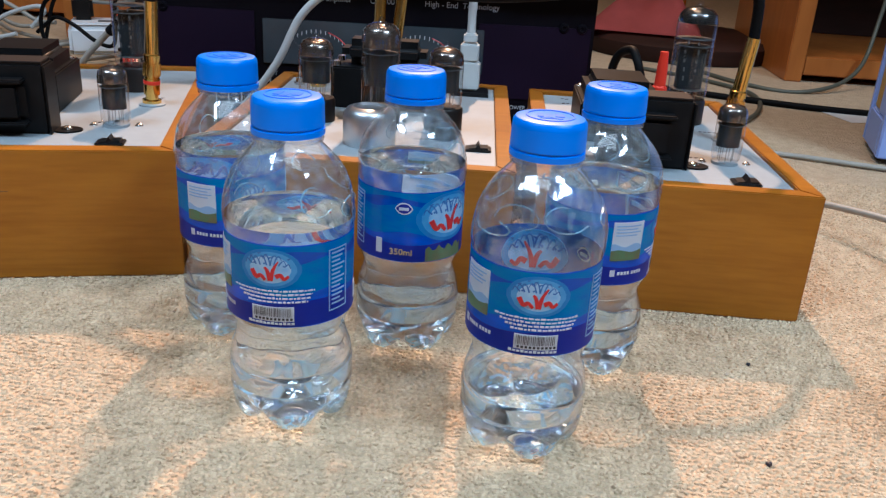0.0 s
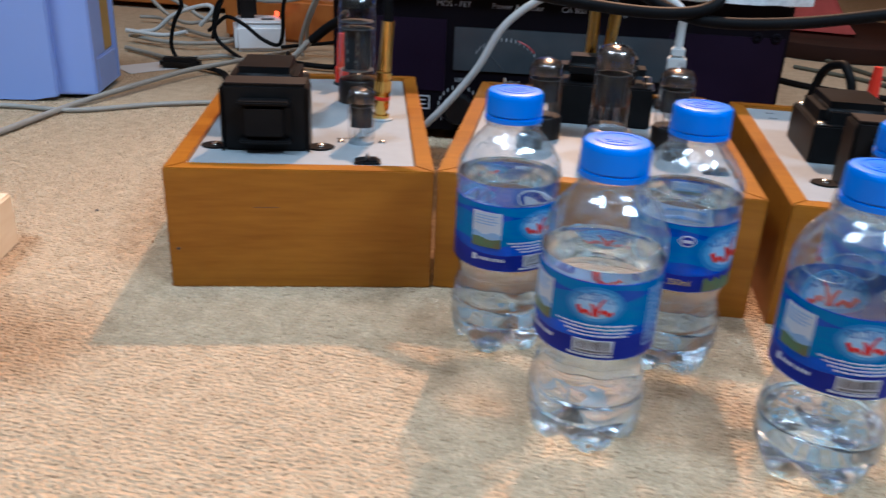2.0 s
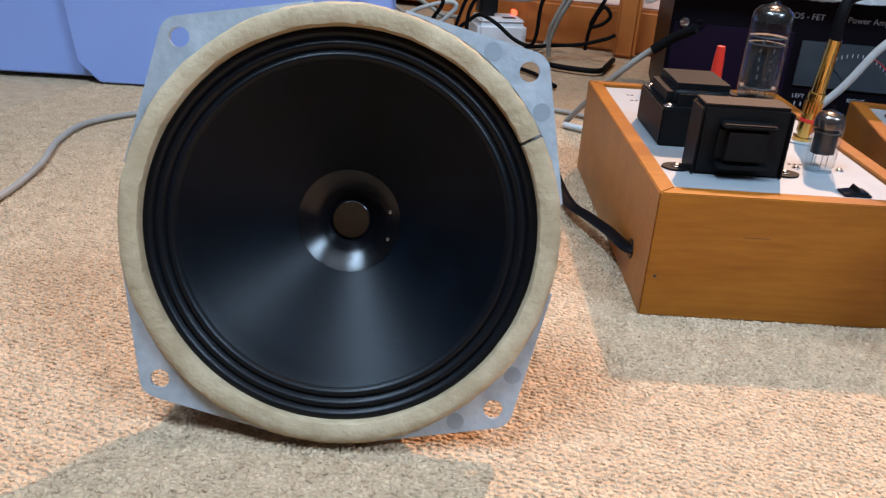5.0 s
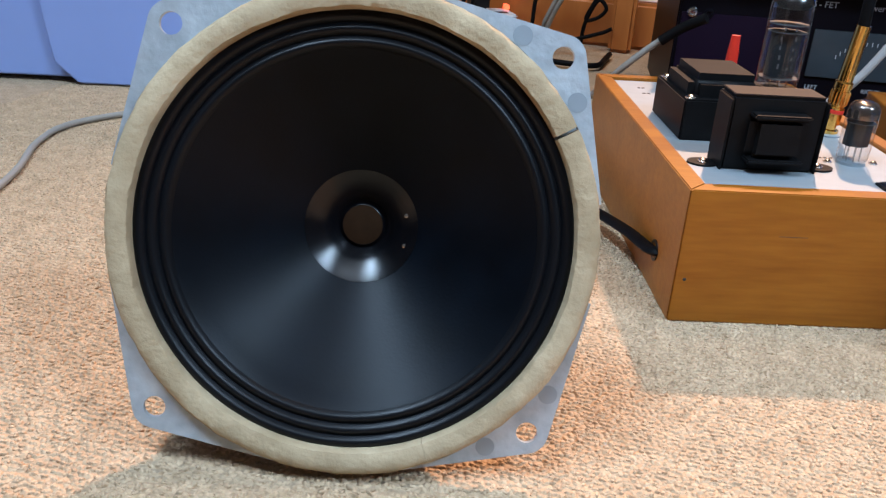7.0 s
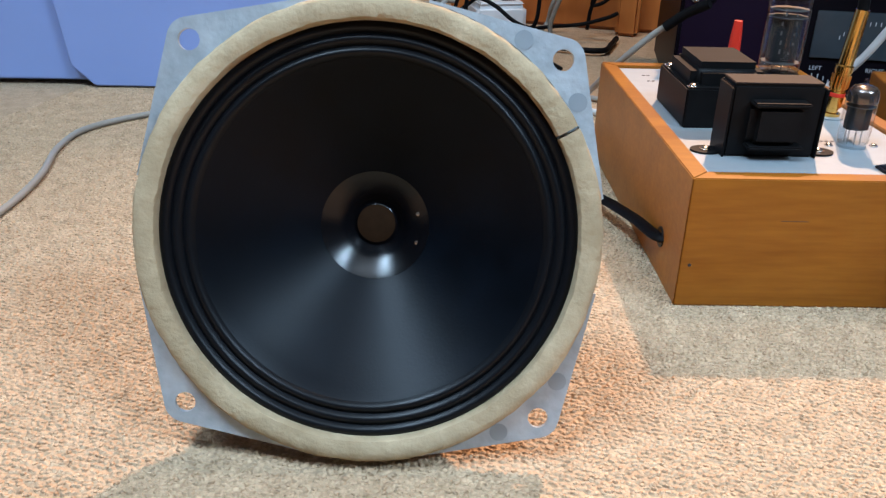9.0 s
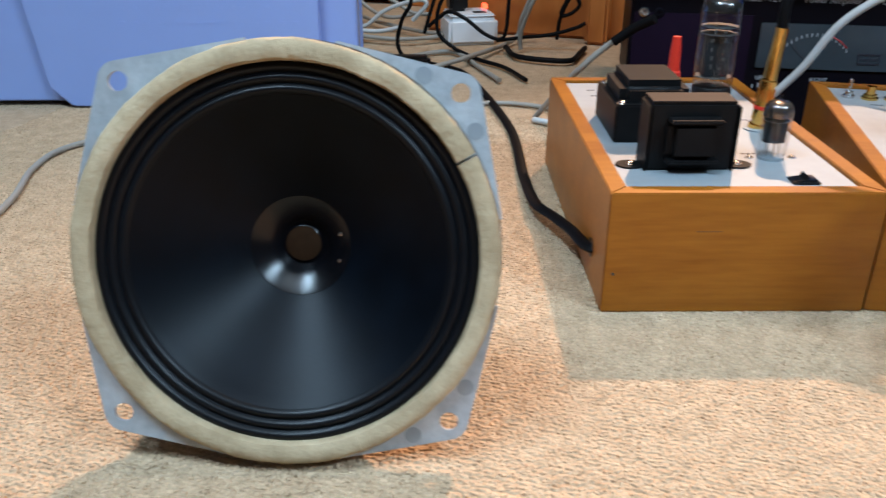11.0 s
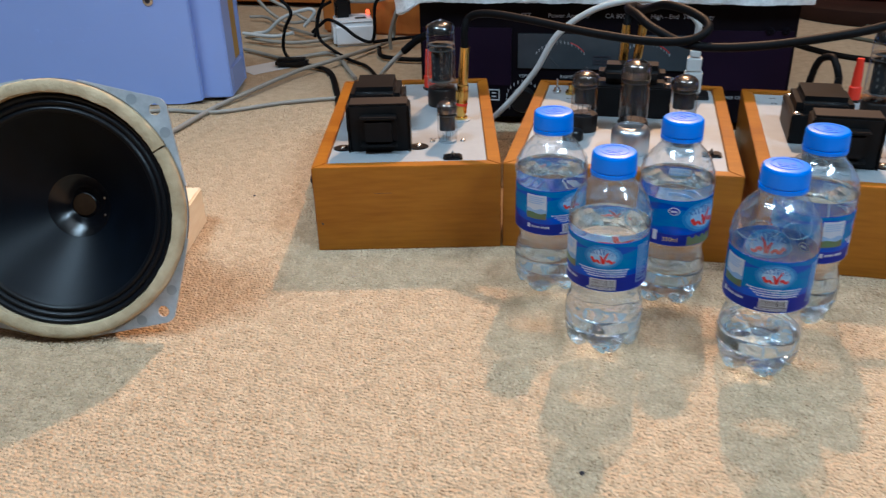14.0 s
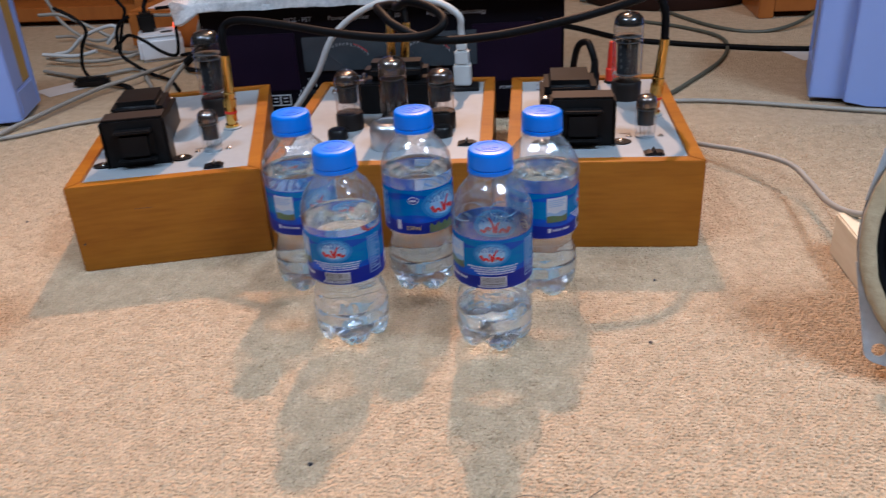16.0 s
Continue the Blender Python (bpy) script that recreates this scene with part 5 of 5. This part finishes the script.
cable("loose_cable", [(-0.562, 1.48, 0.146), (-0.535, 1.48, 0.135), (-0.525, 1.48, 0.118), (-0.548, 1.48, 0.104), (-0.541, 1.48, 0.096)], 0.0031, CABLEBLACK, "black cable in a loose tangle on carpet", "tangled cables")


# ---- power strip ----
strip = thing("power_strip", pose(-0.615, 1.455, 0.0006, 0, 0, 28), "white power strip with plugged-in black adapter", "power strip")
part("housing", block(-0.042, -0.030, 0, 0.042, 0.050, 0.044, 0.006), WHITEPLASTIC, strip, "white plastic housing")
part("lid", block(-0.038, -0.026, 0.0442, 0.038, 0.046, 0.050, 0.003), WHITEPLASTIC, strip)
part("red_switch", block(0.030, 0.024, 0.0502, 0.037, 0.042, 0.058, 0.001), REDGLOW, strip, "lit red rocker switch")
part("label_patch", block(0.004, -0.012, 0.0502, 0.026, 0.004, 0.0506), KEYGREY, strip, smooth=False)
ad = part("adapter", block(-0.034, 0.004, 0.0502, -0.002, 0.040, 0.086, 0.005), BLACKPLASTIC, strip, "black plug-in adapter")
part("adapter_lead", sweep([(-0.018, 0.022, 0.084), (-0.016, 0.026, 0.10), (0.0, 0.03, 0.125), (0.03, 0.04, 0.16)], 0.004, 8), CABLEBLACK, ad)


# ---- background furniture ----
def cabinet(m, words, W, H, D, side):
    c = thing("wooden_cabinet", m, words, "cabinet", "orange wooden cabinets")
    t = 0.03
    part("side_board", block(0, 0, 0, t, D, H, 0.002), CABINET, c, "orange veneered side board")
    part("side_board", block(W - t, 0, 0, W, D, H, 0.002), CABINET, c)
    part("base_board", block(t + 0.0005, 0.004, 0.012, W - t - 0.0005, D, 0.045, 0.002), CABINET, c)
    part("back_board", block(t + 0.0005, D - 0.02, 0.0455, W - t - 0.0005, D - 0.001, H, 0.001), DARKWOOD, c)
    part("shelf", block(t + 0.0005, 0.02, 0.42, W - t - 0.0005, D - 0.021, 0.45, 0.002), CABINET, c)
    part("top_board", block(-0.01, -0.01, H + 0.0003, W + 0.01, D, H + 0.03, 0.003), CABINET, c)
    return c


cabinet(pose(0.555, 1.700, 0, 0, 0, 2), "orange veneered cabinet with dark open front", 1.2, 0.8, 0.42, 1)
cabinet(pose(-2.05, 1.735, 0, 0, 0, 2), "orange veneered cabinet with open dark bay", 1.25, 0.8, 0.42, 1)
tagged(part("wooden_plinth", block(-0.72, 1.535, 0, -0.30, 1.95, 0.076, 0.006), CABINET), "low orange wooden plinth behind the cables", "plinth")
tagged(part("pink_sheet", block(-0.68, 1.555, 0.0765, -0.32, 1.90, 0.0785, 0.0006), PINKSHEET), "pale pink sheet lying on the plinth", "sheet")
tagged(part("wooden_post", block(-0.425, 1.490, 0, -0.388, 1.530, 0.42, 0.006), CABINET), "orange wooden post standing on the carpet", "post")
stand = thing("lamp_stand", pose(0.400, 1.991, 0.0005), "brass rod on a dark round wooden base", "stand")
part("base", lathe([(0, 0), (0.20, 0), (0.205, 0.010), (0.205, 0.030), (0.19, 0.040), (0, 0.042)], 56), DARKWOOD, stand, "dark round base")
part("rod", lathe([(0, 0.042), (0.016, 0.042), (0.012, 0.052), (0.0065, 0.056), (0.0065, 1.1), (0, 1.1)], 20), GOLD, stand, "thin brass rod")
cloth = bmesh.new()
rows = []
for i in range(25):
    row = []
    for j in range(15):
        x, y = 0.22 * i / 24 - 0.11, 0.20 * j / 14 - 0.10
        e = min(i, 24 - i, j * 1.6, (14 - j) * 1.6) / 6
        z = min(1, e) * (0.070 + 0.05 * noise.noise((x * 9, y * 9, 3.0))) + 0.004
        row.append(cloth.verts.new((x + 0.02 * noise.noise((x * 8, y * 8, 7.0)), y, z)))
    rows.append(row)
for i in range(24):
    for j in range(14):
        cloth.faces.new((rows[i][j], rows[i + 1][j], rows[i + 1][j + 1], rows[i][j + 1]))
bmesh.ops.solidify(cloth, geom=cloth.faces[:], thickness=0.003)
tagged(part("red_cloth", cloth, REDCLOTH, None, m=pose(0.330, 1.961, 0.0425, 0, 0, -8)), "crumpled red cloth lying on the dark base", "cloth")
tagged(part("paper_sheet", block(-0.05, -0.035, 0, 0.05, 0.035, 0.0006), WHITEPLASTIC, None, m=pose(0.604, 1.419, 0.0006, 0, 0, 20), smooth=False), "white paper sheet lying beside the case", "paper")
tagged(part("paper_sheet", block(-0.04, -0.03, 0, 0.04, 0.03, 0.0006), WHITEPLASTIC, None, m=pose(-0.70, 1.24, 0.0006, 0, 0, 55), smooth=False), "white paper sheet lying under the cables", "paper")

# ---- specks on the carpet ----
for sx, sy, sr in ((0.267, 0.602, 0.0014), (0.256, 0.499, 0.0017), (-0.425, 0.700, 0.0014), (0.020, 0.335, 0.0018)):
    tagged(part("lint_speck", lathe([(0, 0), (sr, 0.0003), (sr * 0.7, 0.0016), (0, 0.002)], 8, lambda r, z, a: (r * (1 + 0.3 * math.sin(3 * a)), z)), INKBLACK, None, m=pose(sx, sy, 0.0003)), "tiny dark speck of lint on carpet", "lint", "specks of lint")
tagged(part("thread", sweep([(0.146, 0.300, 0.001), (0.165, 0.318, 0.002), (0.195, 0.314, 0.001), (0.215, 0.330, 0.001)], 0.00028, 5, 6), CABLEDARK), "thin dark thread lying on the carpet", "thread")


# ---- carpet pile where the carpet is passed closest ----
def carpet_pile(x0, y0, x1, y1):
    step_x, step_y, sides = 0.0030, 0.0036, 5
    rs = np.random.RandomState(4)
    gx, gy = np.meshgrid(np.arange(x0, x1, step_x), np.arange(y0, y1, step_y))
    row = np.arange(gx.shape[0])[:, None]
    gx = gx + (row % 2) * step_x * 0.5 + 0.00045 * np.sin(gy * 61) + rs.normal(0, 0.00050, gx.shape)
    gy = gy + rs.normal(0, 0.00055, gx.shape) + 0.0006 * np.sin(gx * 23)
    c = np.stack([gx.ravel(), gy.ravel()], 1)
    n = len(c)
    turn = rs.normal(0.35, 0.5, n)
    long_r, short_r = rs.uniform(0.00165, 0.0021, n), rs.uniform(0.00105, 0.0014, n)
    high = rs.uniform(0.0007, 0.0012, n)
    v = np.zeros((n, 2 * sides + 1, 3))
    for ring, (q, z) in enumerate(((1.0, -0.0002), (0.78, 0.62))):
        for k in range(sides):
            a = 2 * np.pi * (k + 0.5 * ring) / sides
            lx, ly = long_r * q * np.cos(a), short_r * q * np.sin(a)
            v[:, ring * sides + k, 0] = c[:, 0] + lx * np.cos(turn) - ly * np.sin(turn)
            v[:, ring * sides + k, 1] = c[:, 1] + lx * np.sin(turn) + ly * np.cos(turn)
            v[:, ring * sides + k, 2] = -0.0003 if ring == 0 else high * z
    v[:, -1, :2] = c + rs.normal(0, 0.0002, (n, 2))
    v[:, -1, 2] = high
    faces = []
    for k in range(sides):
        j = (k + 1) % sides
        faces += [(k, j, sides + k), (j, sides + j, sides + k), (sides + k, sides + j, 2 * sides)]
    tri = (np.arange(n)[:, None, None] * (2 * sides + 1) + np.array(faces)[None]).reshape(-1)
    me = bpy.data.meshes.new("carpet_pile")
    me.vertices.add(n * (2 * sides + 1))
    me.vertices.foreach_set("co", v.reshape(-1))
    me.loops.add(len(tri))
    me.loops.foreach_set("vertex_index", tri.astype(np.int32))
    me.polygons.add(len(tri) // 3)
    me.polygons.foreach_set("loop_start", np.arange(0, len(tri), 3, dtype=np.int32))
    me.polygons.foreach_set("use_smooth", np.ones(len(tri) // 3, dtype=bool))
    me.update(calc_edges=True)
    me.materials.append(CARPET)
    return tagged(new("carpet_pile", me), "beige looped carpet pile of small knots", "carpet", kind="stuff")


carpet_pile(-1.00, 0.16, 0.72, 1.04)
